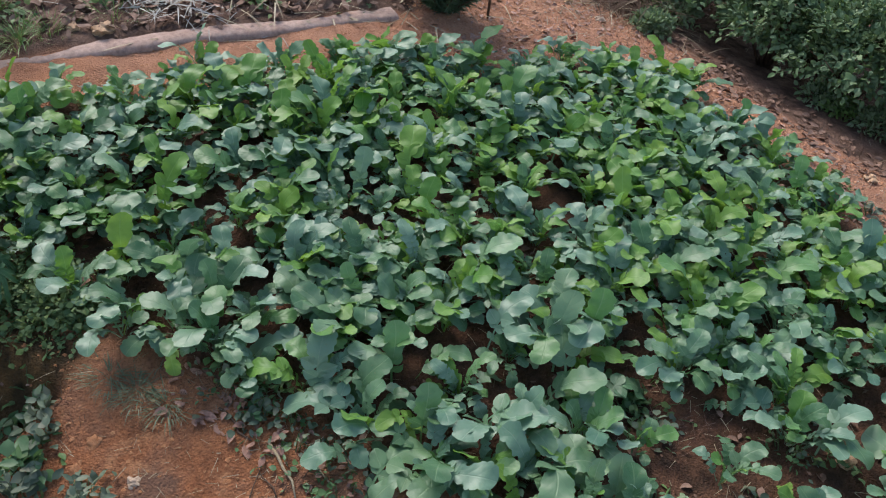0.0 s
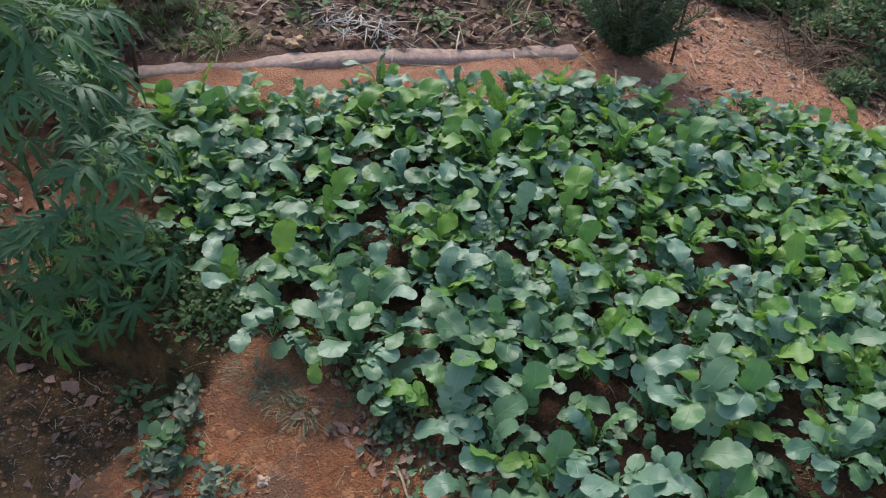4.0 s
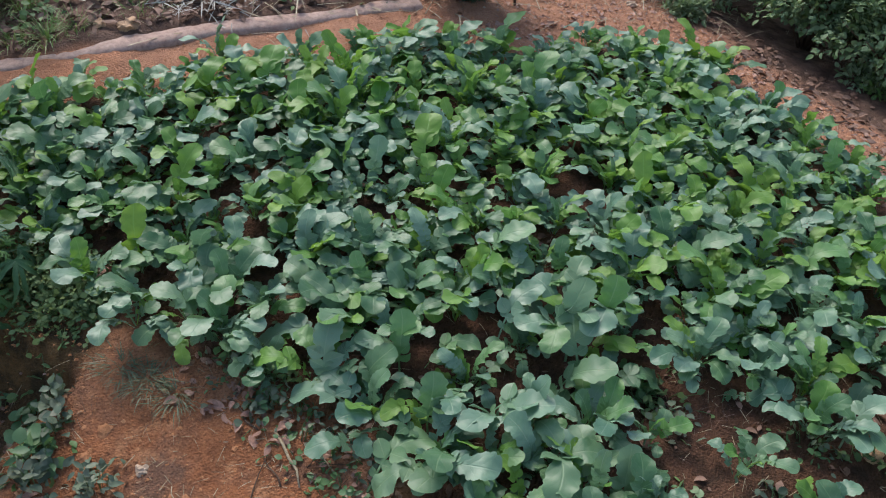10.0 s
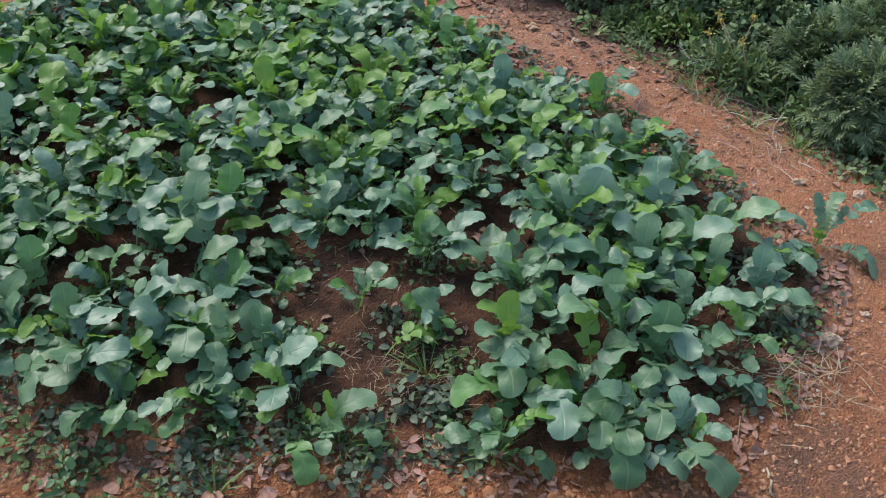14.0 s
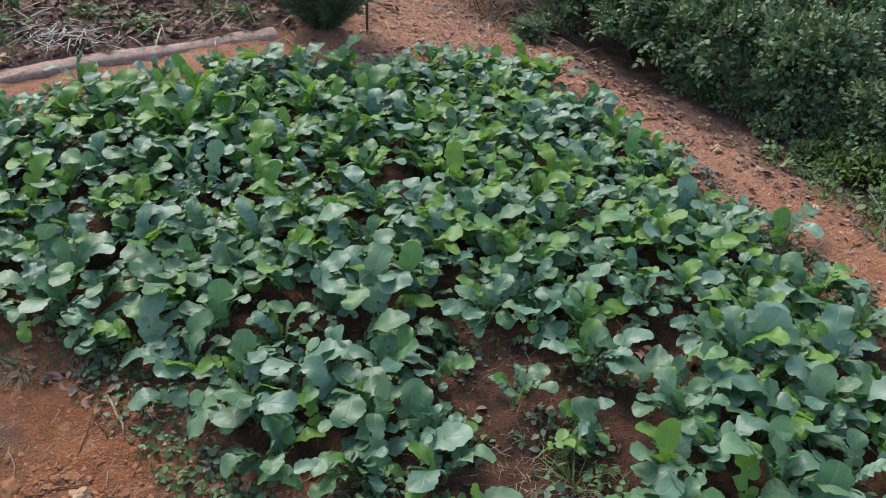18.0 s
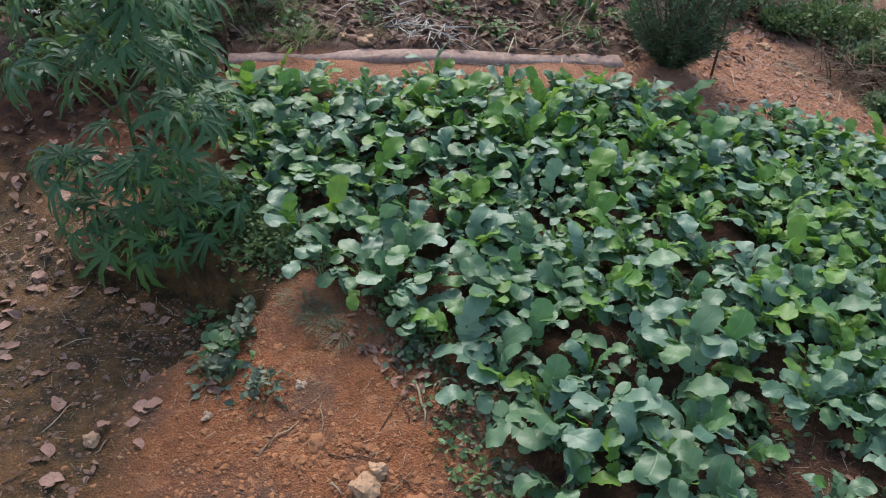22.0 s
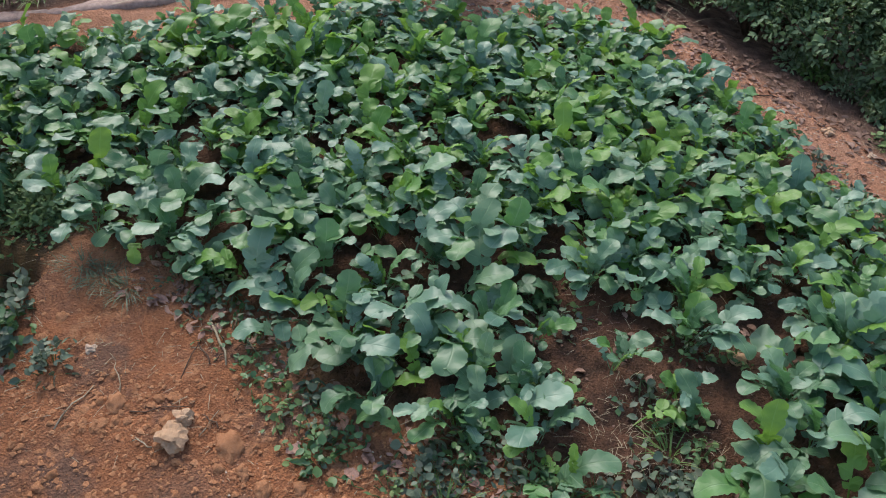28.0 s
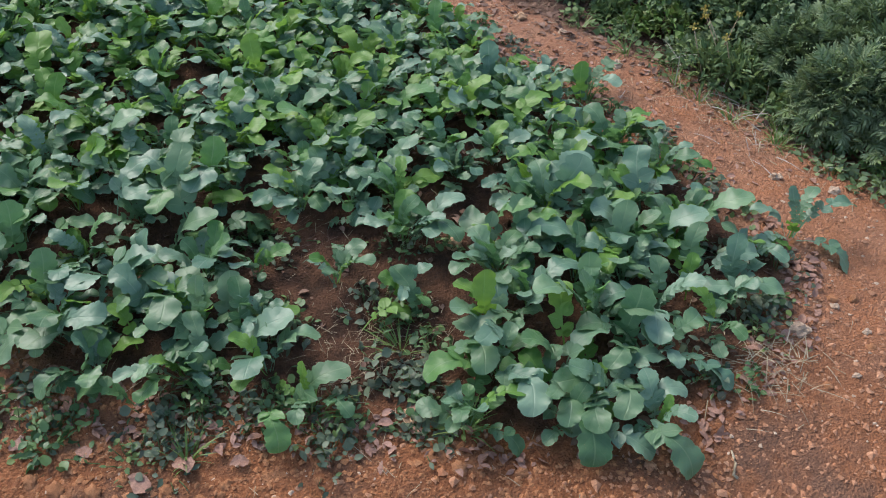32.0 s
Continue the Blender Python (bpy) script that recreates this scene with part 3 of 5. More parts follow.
FRESH_EAST = [
    (-0.05, 1.76, 0.1, 44, 0.053), (-0.23, 3.21, 0.17, 14, 0.066), (0.2, 2.16, 0.13, -76, 0.077), (0.24, 2.8, 0.15, 34, 0.092), (0.64, 1.74, 0.08, -84, 0.072),
    (0.39, 2.8, 0.15, 14, 0.062), (0.57, 2.41, 0.13, -46, 0.084), (0.83, 1.71, 0.15, 11, 0.08), (1.01, 1.69, 0.15, 6, 0.079), (1.12, 2.52, 0.14, -54, 0.085),
    (1.38, 1.79, 0.14, -7, 0.055), (1.31, 2.7, 0.15, 6, 0.072),
]
STANDOUTS = {"mature": GREEN_WEST + GREEN_MIDDLE + GREEN_EAST, "bluish": BLUISH_WEST + BLUISH_MIDDLE + BLUISH_EAST, "young": FRESH_WEST + FRESH_EAST}

# Single plants at the thin front of the bed and along its rim: x, y, size, leaves.
THIN_FRONT = [
    (0.66, 2.03, 1.0, 11), (0.265, 1.935, 0.66, 7), (0.47, 1.885, 0.78, 7), (0.64, 1.82, 0.7, 6), (0.3, 1.62, 0.85, 5), (0.13, 1.76, 0.95, 7),
    (-0.1, 1.66, 0.95, 8), (0.4, 1.53, 0.6, 4), (-0.22, 1.8, 1.0, 9), (0.0, 1.93, 1.0, 8), (0.05, 2.22, 1.05, 9),
    (0.2, 2.22, 0.9, 8), (-0.8, 2.06, 0.9, 9), (-0.92, 2.12, 1.0, 9), (-0.84, 2.2, 0.95, 9), (-0.96, 2.26, 1.0, 10), (-0.52, 2.0, 0.8, 7),
    (-0.37, 1.9, 1.0, 9), (-1.2, 3.2, 1.0, 7), (-1.05, 2.08, 0.85, 7),
]
CORNER_CLUSTER = [
    (0.86, 1.68, 1.0, 8), (0.95, 1.74, 0.95, 8), (0.84, 1.56, 0.9, 7), (0.97, 1.5, 1.0, 9), (1.1, 1.68, 1.05, 9), (1.08, 1.48, 1.0, 9),
    (1.0, 1.4, 0.85, 7), (1.22, 1.58, 0.95, 9), (1.28, 1.72, 1.0, 9), (1.42, 1.84, 0.95, 8), (1.18, 1.38, 0.8, 6),
    (1.5, 1.74, 0.75, 6), (1.4, 1.64, 0.7, 6), (1.1, 1.85, 1.0, 9), (1.28, 1.95, 1.0, 9), (0.97, 1.95, 0.95, 8), (1.36, 2.78, 0.9, 7),
    (0.93, 3.32, 0.9, 7),
]
SINGLE = THIN_FRONT + CORNER_CLUSTER
# Bare soil between the plants: x, y, reach.
BARE_FRONT = [(0.08, 2.07, 0.06), (0.3, 2.06, 0.1), (0.17, 2.09, 0.06), (0.24, 2.12, 0.07), (0.39, 2.04, 0.14), (0.72, 2.25, 0.11), (0.85, 2.12, 0.13), (0.31, 1.91, 0.14), (0.5, 1.81, 0.17), (0.6, 1.65, 0.17),
              (0.61, 1.53, 0.16), (0.42, 1.71, 0.11), (0.76, 1.86, 0.09), (0.67, 1.75, 0.14), (0.55, 1.98, 0.15), (0.83, 1.99, 0.1), (0.62, 1.42, 0.14), (0.5, 1.45, 0.12)]
BARE_BACK = [(-0.7, 2.27, 0.07), (-0.78, 2.46, 0.06), (-0.65, 2.14, 0.07), (0.0, 2.91, 0.08), (0.07, 2.75, 0.1), (0.1, 2.53, 0.08), (-0.06, 2.56, 0.06), (-1.31, 2.25, 0.1), (-1.05, 2.56, 0.06), (-1.28, 2.36, 0.08), (-0.12, 3.72, 0.14), (1.0, 2.5, 0.08)]
BARE = BARE_FRONT + BARE_BACK


def standout(x, y, high, turn, wide, tone, number, plants):
    """One large leaf whose end lobe stands at x, y, high metres over the soil, pointing to turn, on the plant nearest to its foot."""
    kind = "upright" if abs(turn) < 50 and high / wide > 1.2 else "arching" if high > 0.085 else "drooping"
    shape = (5, 0, 4, 0)[number % 4] if wide > 0.07 else (1, 2, 4)[number % 3]
    mesh = LEAVES[tone, kind][shape]
    tip = mesh.vertices[(STALK_ROWS + LOBE_ROWS // 2) * 5 + 2].co
    s = min(max(0.76 * wide / (0.06, 0.055, 0.05, 0.055, 0.057, 0.064)[shape], 0.7), 1.28)
    a = radians(turn)
    foot = Vector((x, y, 0)) - s * Vector((-math.sin(a) * tip.y, math.cos(a) * tip.y, 0))
    sink = min(max(high - s * tip.z, -0.09), 0.0) - 0.004
    plant = min(plants, key=lambda p: math.hypot(p.location.x - foot.x, p.location.y - foot.y))
    place = pose(foot.x, foot.y, surface(foot.x, foot.y) + sink, 0, 0, turn) @ Matrix.Scale(s, 4)
    part("leaf", mesh, plant, TINTS[tone], plant.matrix_basis.inverted() @ place)


def plant_bed():
    plants = []
    shown = [(x, y) for rows in STANDOUTS.values() for x, y, *_ in rows]
    r = random.Random(5)
    spots = [(x, y) for x, y, *_ in SINGLE]
    for n, (x, y, size, count) in enumerate(SINGLE):
        small = size < 0.79 and 0.2 < x < 0.7
        plants.append(radish(x, y, 900 + n, size, count, 0.25 if small else 0.1, 0.2 if small else 0.5, "small pale radish seedling in bare brown soil" if small else ""))
    tries = 0
    while tries < 9000:
        tries += 1
        x, y = r.uniform(-1.85, 1.75), r.uniform(1.3, 3.85)
        if inside(x, y, BED) < 0.05 + 0.08 * smooth((x + 0.3 * (y - 2) - 1.0) / 0.3) or any(math.hypot(x - a, y - b) < c for a, b, c in BARE):
            continue
        apart = 0.096 if y > 2.25 else 0.114
        if any((x - a) ** 2 + (y - b) ** 2 < apart**2 for a, b in spots):
            continue
        spots.append((x, y))
        clump = noise.noise(Vector((x * 3.2, y * 3.2, 5)))
        fresh = noise.noise(Vector((x * 2.4, y * 2.4, 11)))
        back = smooth((y - 2.0) / 0.7)
        size = (1 + 0.3 * clump) * r.uniform(0.78, 1.12) * (1 - 0.14 * back)
        if any(math.hypot(x - a, y - b) < 0.085 for a, b in shown):
            size *= 0.78
        if any(math.hypot(x - a, y - b) < c + 0.06 for a, b, c in BARE):
            size = min(size, 0.85)
        plants.append(radish(x, y, tries, size, r.randint(12, 17), min(0.42, max(0.04, 0.1 + 0.27 * back + 0.4 * fresh)), 0.5 - 0.3 * fresh, tall=max(0, 0.3 * clump)))
    for tone, rows in STANDOUTS.items():
        for number, row in enumerate(rows):
            standout(*row, tone, number, plants)


def outlier():
    """The single plant on the path at the corner of the bed, with its leaves spread apart."""
    plant = thing("radish_plant", pose(1.76, 1.98, surface(1.76, 1.98) - 0.004), "bluish radish plant standing alone at the edge of the path", "vegetable plant", GROUP_RADISH)
    for turn, tilt, s, kind, number in ((10, 0, 0.85, "upright", 6), (-75, -14, 1.15, "arching", 2), (-55, -5, 0.9, "arching", 6), (-130, -22, 1.0, "flat", 0), (60, 0, 0.8, "arching", 1), (120, -5, 0.8, "flat", 2)):
        part("leaf", LEAVES["bluish", kind][number], plant, TINTS["bluish"], pose(0, 0, 0, 0, 0, turn) @ pose(0, 0.01, 0, tilt) @ Matrix.Scale(s, 4))
    part("leaf", LEAVES["young", "upright"][3], plant, TINTS["young"], pose(0, 0, 0, 0, 0, 150) @ Matrix.Scale(0.6, 4))


plant_bed()
outlier()
plant = thing("radish_plant", pose(0.58, 2.1, surface(0.58, 2.1) - 0.004, 0, 0, 88), "radish plant with one narrow feathery leaf over bare soil", "vegetable plant", GROUP_RADISH)
part("leaf", LEAVES["bluish", "feather"][0], plant, TINTS["bluish"], pose(0, 0, 0, -30) @ Matrix.Scale(0.85, 4))


# ---- loose foliage ----
def oval(points=5, wide=0.3, fold=0.1):
    verts, faces = small_oval(points, wide, fold)
    return np.array(verts), faces


def pinnate(pairs=4, wide=0.34):
    """A leaf cut into narrow lobes."""
    pieces = []
    v, f = oval(3, 0.13)
    for k in range(pairs):
        for s in (-1, 1):
            a = radians(52 - 6 * k) * s
            m = np.array([[math.cos(a), math.sin(a), 0], [-math.sin(a), math.cos(a), 0], [0, 0, 1]])
            pieces.append((v @ m.T * (0.5 - 0.05 * k) + (0, 0.12 + 0.17 * k, 0), f))
    pieces.append((v * 0.5 + (0, 0.55, 0), f))
    pieces.append((oval(3, 0.03)[0], f))
    v, f = joined(pieces)
    return np.array(v), f


def strip(bend=0.5, wide=0.03, rows=4):
    """A grass blade of unit length that rises along +y and bows over."""
    verts, faces = [], []
    for k in range(rows + 1):
        u = k / rows
        w = wide * (1 - u) ** 0.6 + 0.0008
        verts += [(-w, u * (1 - 0.25 * bend * u), -bend * u * u), (w, u * (1 - 0.25 * bend * u), -bend * u * u)]
    for k in range(rows):
        faces.append((2 * k, 2 * k + 1, 2 * k + 3, 2 * k + 2))
    return np.array(verts), faces


def scattered(name, templates, places, ahead, up, sizes, mat, seed=0):
    """One mesh of many copies of small leaves: at places, along ahead, facing up."""
    rng = np.random.default_rng(seed)
    places, ahead, up = (np.asarray(a, float) for a in (places, ahead, up))
    ahead = ahead / (np.linalg.norm(ahead, axis=1, keepdims=True) + 1e-9)
    side = np.cross(ahead, up)
    side /= np.linalg.norm(side, axis=1, keepdims=True) + 1e-9
    over = np.cross(side, ahead)
    verts, faces, base = [], [], 0
    pick = rng.integers(0, len(templates), len(places))
    for k in range(len(places)):
        v, f = templates[pick[k]]
        verts.append((v * sizes[k]) @ np.array([side[k], ahead[k], over[k]]) + places[k])
        faces += [tuple(i + base for i in face) for face in f]
        base += len(v)
    return make_mesh(name, np.concatenate(verts), faces, mat)


def shrub(x, y, radii, count, leaf, templates, mat, seed, label, category="shrub", group="", name="shrub", lift=0.5, stems=7, stem_mat=None, droop=0.0):
    """A shrub: stems from one root and a lumpy crown of many leaves with gaps."""
    rng = np.random.default_rng(seed)
    r = random.Random(seed)
    plant = thing(name, pose(x, y, surface(x, y) - 0.01), label, category, group)
    rx, ry, rz = radii
    tips, limbs = [], []
    for k in range(stems):
        a, e = r.uniform(0, 6.283), r.uniform(0.25, 0.95)
        tip = Vector((rx * e * math.cos(a), ry * e * math.sin(a), rz * (0.9 + 0.9 * (1 - e * e) * r.uniform(0.6, 1))))
        mid = tip * 0.5 + Vector((r.uniform(-0.04, 0.04), r.uniform(-0.04, 0.04), 0.05))
        limbs.append(tube([(0.02 * math.cos(a), 0.02 * math.sin(a), 0), mid, tip], [0.007, 0.005, 0.002], 5))
        tips.append(tip)
    v, f = joined(limbs)
    tagged(part("stem", make_mesh("stem", v, f, stem_mat or BARK), plant), kind="stuff")
    d = rng.normal(size=(count, 3))
    d /= np.linalg.norm(d, axis=1, keepdims=True)
    d[:, 2] = np.where(d[:, 2] < -0.45, -d[:, 2], d[:, 2])
    lump = np.array([0.78 + 0.42 * noise.noise(Vector(p * 2.3) + Vector((seed, 0, 0))) + 0.25 * noise.noise(Vector(p * 6) + Vector((0, seed, 0))) for p in d])
    dist = lump * rng.uniform(0.35, 1.0, count) ** 0.45
    p = d * dist[:, None] * np.array([rx, ry, rz]) + np.array([0, 0, rz * (0.5 + lift)])
    p[:, 2] = np.maximum(p[:, 2], 0.02)
    ahead = d * 0.8 + rng.normal(size=(count, 3)) * 0.55 + np.array([0, 0, 0.25 - droop])
    up = np.array([0, 0, 1.0]) + d * 0.5 + rng.normal(size=(count, 3)) * 0.35
    tagged(part("crown", scattered("crown", templates, p, ahead, up, leaf * rng.uniform(0.6, 1.3, count), mat, seed), plant), kind="stuff")
    return plant


OVALS = [oval(4, 0.26), oval(4, 0.33), oval(4, 0.22)]
PINNATES = [pinnate(4), pinnate(3)]
LANCES = [oval(4, 0.14), oval(4, 0.18)]
BROAD = [oval(4, 0.3), oval(4, 0.38), oval(4, 0.26)]

# The hedge beyond the path: dark rounded shrubs, then grey-green feathery ones.
HEDGE = "dense dark green leafy shrub beside the dirt path"
for n, (x, y, rad, h) in enumerate([(1.36, 4.22, 0.34, 0.28), (1.08, 4.5, 0.32, 0.26), (1.72, 3.95, 0.34, 0.3), (1.95, 4.45, 0.45, 0.42), (1.4, 4.85, 0.45, 0.4), (2.05, 3.55, 0.32, 0.26), (2.2, 3.22, 0.28, 0.22),
                                    (2.4, 3.9, 0.45, 0.42), (0.8, 5.0, 0.4, 0.3), (2.65, 3.4, 0.4, 0.4), (2.75, 4.6, 0.6, 0.6), (1.9, 5.3, 0.6, 0.55), (1.1, 5.6, 0.5, 0.45)]):
    shrub(x - 0.02, y - 0.02, (rad, rad, h), 6000 if rad < 0.4 else 6600, 0.03, BROAD, SHRUB, 20 + n, HEDGE, "shrub", "hedge along the path", lift=0.47, stems=20)
for n, (x, y, rad, h) in enumerate([(2.2, 2.56, 0.2, 0.17), (2.42, 2.4, 0.24, 0.19), (2.4, 2.8, 0.28, 0.22), (2.62, 2.95, 0.32, 0.26), (2.7, 2.5, 0.3, 0.24), (2.2, 2.9, 0.18, 0.15), (2.95, 2.7, 0.35, 0.3)]):
    shrub(x, y, (rad, rad, h), 1700, 0.068, PINNATES, PALE, 60 + n, "bushy mugwort plant with feathery grey-green cut leaves", "shrub", "mugwort beside the path", lift=0.45, stems=10, stem_mat=STEM)
for n, (x, y, rad, h) in enumerate([(2.22, 2.32, 0.12, 0.07), (2.02, 2.62, 0.13, 0.08), (1.92, 3.05, 0.14, 0.1), (1.8, 3.3, 0.15, 0.11), (1.5, 3.88, 0.13, 0.07), (1.18, 4.1, 0.12, 0.06), (2.05, 3.2, 0.17, 0.13), (2.08, 2.85, 0.12, 0.1), (1.62, 3.72, 0.16, 0.1), (1.78, 3.58, 0.17, 0.12), (1.6, 3.52, 0.1, 0.05), (1.48, 3.72, 0.1, 0.05), (1.7, 3.42, 0.11, 0.06),
                                    (1.95, 3.32, 0.16, 0.12), (1.82, 3.1, 0.11, 0.06), (2.12, 2.5, 0.1, 0.05), (2.0, 2.8, 0.11, 0.06), (1.38, 3.95, 0.12, 0.07), (1.25, 4.05, 0.1, 0.05)]):
    shrub(x + 0.06, y + 0.03, (rad, rad, h), 420, 0.028, OVALS + LANCES, (GRASS, WEED, PALE)[n % 3], 140 + n, "low leafy green undergrowth between path and hedge", "undergrowth", "undergrowth along the path", "undergrowth", 0.35, 6, STEM)
for n, (x, y) in enumerate([(1.86, 2.94), (1.95, 2.86), (2.0, 2.96)]):
    plant = shrub(x, y, (0.13, 0.13, 0.1), 260, 0.036, LANCES, WEED, 80 + n, "yellow flowering weed with thin stalks beside the path", "flowering weed", "yellow flowers by the path", "yellow_flower", 0.3, 6, STEM)
    r = random.Random(n)
    for k in range(2):
        top = Vector((r.uniform(-0.17, 0.17), r.uniform(-0.15, 0.15), r.uniform(0.2, 0.3)))
        v, f = tube([(0, 0, 0), top * 0.5, top], [0.002, 0.002, 0.0015], 4)
        part("stalk", make_mesh("stalk", v, f, STRAW), plant)
        rng = np.random.default_rng(k)
        at = np.array(top) + rng.normal(size=(26, 3)) * 0.006
        part("flower", scattered("flower", [oval(3, 0.4)], at, rng.normal(size=(26, 3)), rng.normal(size=(26, 3)), np.full(26, 0.011), PETAL, k), plant, "yellow flower head")
for n, (x, y, rad) in enumerate([(0.5, 4.42, 0.11), (0.2, 5.2, 0.25), (-0.25, 5.25, 0.28), (0.55, 5.4, 0.3), (-0.7, 5.2, 0.3), (-0.05, 5.05, 0.15), (0.4, 5.0, 0.18), (-0.4, 5.0, 0.16), (0.1, 5.6, 0.3), (-0.5, 5.6, 0.3), (0.62, 4.72, 0.16)]):
    shrub(x, y, (rad, rad, 0.5 * rad), int(500 + 5500 * rad), 0.028, OVALS + LANCES, (PALE, WEED)[n % 2], 100 + n, "low green weed clump beside the dirt path", "weed", "weeds along the path", "weed_clump", 0.3, 5, STEM)

shrub(-2.98, 2.9, (0.26, 0.26, 0.28), 3600, 0.045, BROAD, CONIFER, 95, "dark dense evergreen shrub behind the hemp plant", lift=0.4, stems=14)

# The dark feathery shrub at the end of the edging.
def needle_shrub(x, y):
    r, rng = random.Random(3), np.random.default_rng(3)
    plant = thing("feathery_shrub", pose(x, y, surface(x, y) - 0.01), "dark green feathery conifer-like shrub behind the radish bed", "shrub")
    limbs, at, ahead = [], [], []
    for k in range(84):
        a, lean_ = r.uniform(0, 6.283), r.uniform(0.03, 1.0)
        long = r.uniform(0.35, 0.9) * (1 - 0.6 * lean_)
        way = Vector((math.sin(lean_) * math.cos(a), math.sin(lean_) * math.sin(a), math.cos(lean_)))
        pts = [way * long * s + Vector((0, 0, 0.1 * s * s * long)) + Vector((r.uniform(-0.01, 0.01), r.uniform(-0.01, 0.01), 0)) for s in (0, 0.3, 0.65, 1)]
        limbs.append(tube(pts, [0.006, 0.004, 0.003, 0.0015], 4))
        for s in np.linspace(0.1, 1, 60):
            p = way * long * s + Vector((0, 0, 0.1 * s * s * long))
            for _ in range(3):
                at.append(tuple(p))
                ahead.append(tuple(way * 0.6 + Vector((r.uniform(-1, 1), r.uniform(-1, 1), r.uniform(-0.6, 0.7)))))
    v, f = joined(limbs)
    part("stem", make_mesh("stem", v, f, BARK), plant)
    part("crown", scattered("crown", [oval(3, 0.045), oval(3, 0.06)], at, ahead, rng.normal(size=(len(at), 3)), rng.uniform(0.02, 0.05, len(at)), CONIFER, 2), plant)


needle_shrub(-0.43, 3.99)


# ---- the tall plant with palmate leaves ----
def palmate(seed, mat, leaflets=7, length=0.13):
    """A stalk and narrow saw-edged leaflets fanned round its end."""
    r = random.Random(seed)
    pieces, uvs = [], []
    v, f, uv = blade(lambda u: (0.0016, 0.0016), 0.06, 38, 18, 4, 0, 0, seed)
    pieces.append((v, f))
    uvs += uv
    end = Vector(v[-3])
    half = leaflets // 2
    for k in range(-half, half + 1):
        long = length * (1 - 0.2 * abs(k) ** 1.25 / half * 1.7) * r.uniform(0.9, 1.08)
        long = max(long, 0.028)
        ph = r.uniform(0, 6)

        def width(u):
            w = 0.0098 * (long / 0.12) ** 0.6 * math.sin(math.pi * min(1, 0.03 + 0.97 * u) ** 0.75) ** 0.9
            saw = 0.72 + 0.46 * ((u * 11 + 0.5) % 1.0)
            return (max(0.0004, w * saw), max(0.0004, w * saw))
        v, f, uv = blade(width, long, 8, -44 - 7 * abs(k), 14, 0.3, 0.1, seed + k, 0.0)
        m = Matrix.Translation(end) @ pose(0, 0, 0, r.uniform(-10, 4), 0, -k * 34 + r.uniform(-5, 5))
        pieces.append(([tuple(m @ Vector(p)) for p in v], f))
        uvs += uv
    v, f = joined(pieces)
    return make_mesh("palmate_leaf", v, f, mat, uvs)


PALM = [palmate(k, HEMP, (7, 7, 5, 7)[k], (0.15, 0.13, 0.12, 0.16)[k]) for k in range(4)]
PALM_YOUNG = [palmate(k + 9, HEMP_YOUNG, 5, 0.085) for k in range(2)]


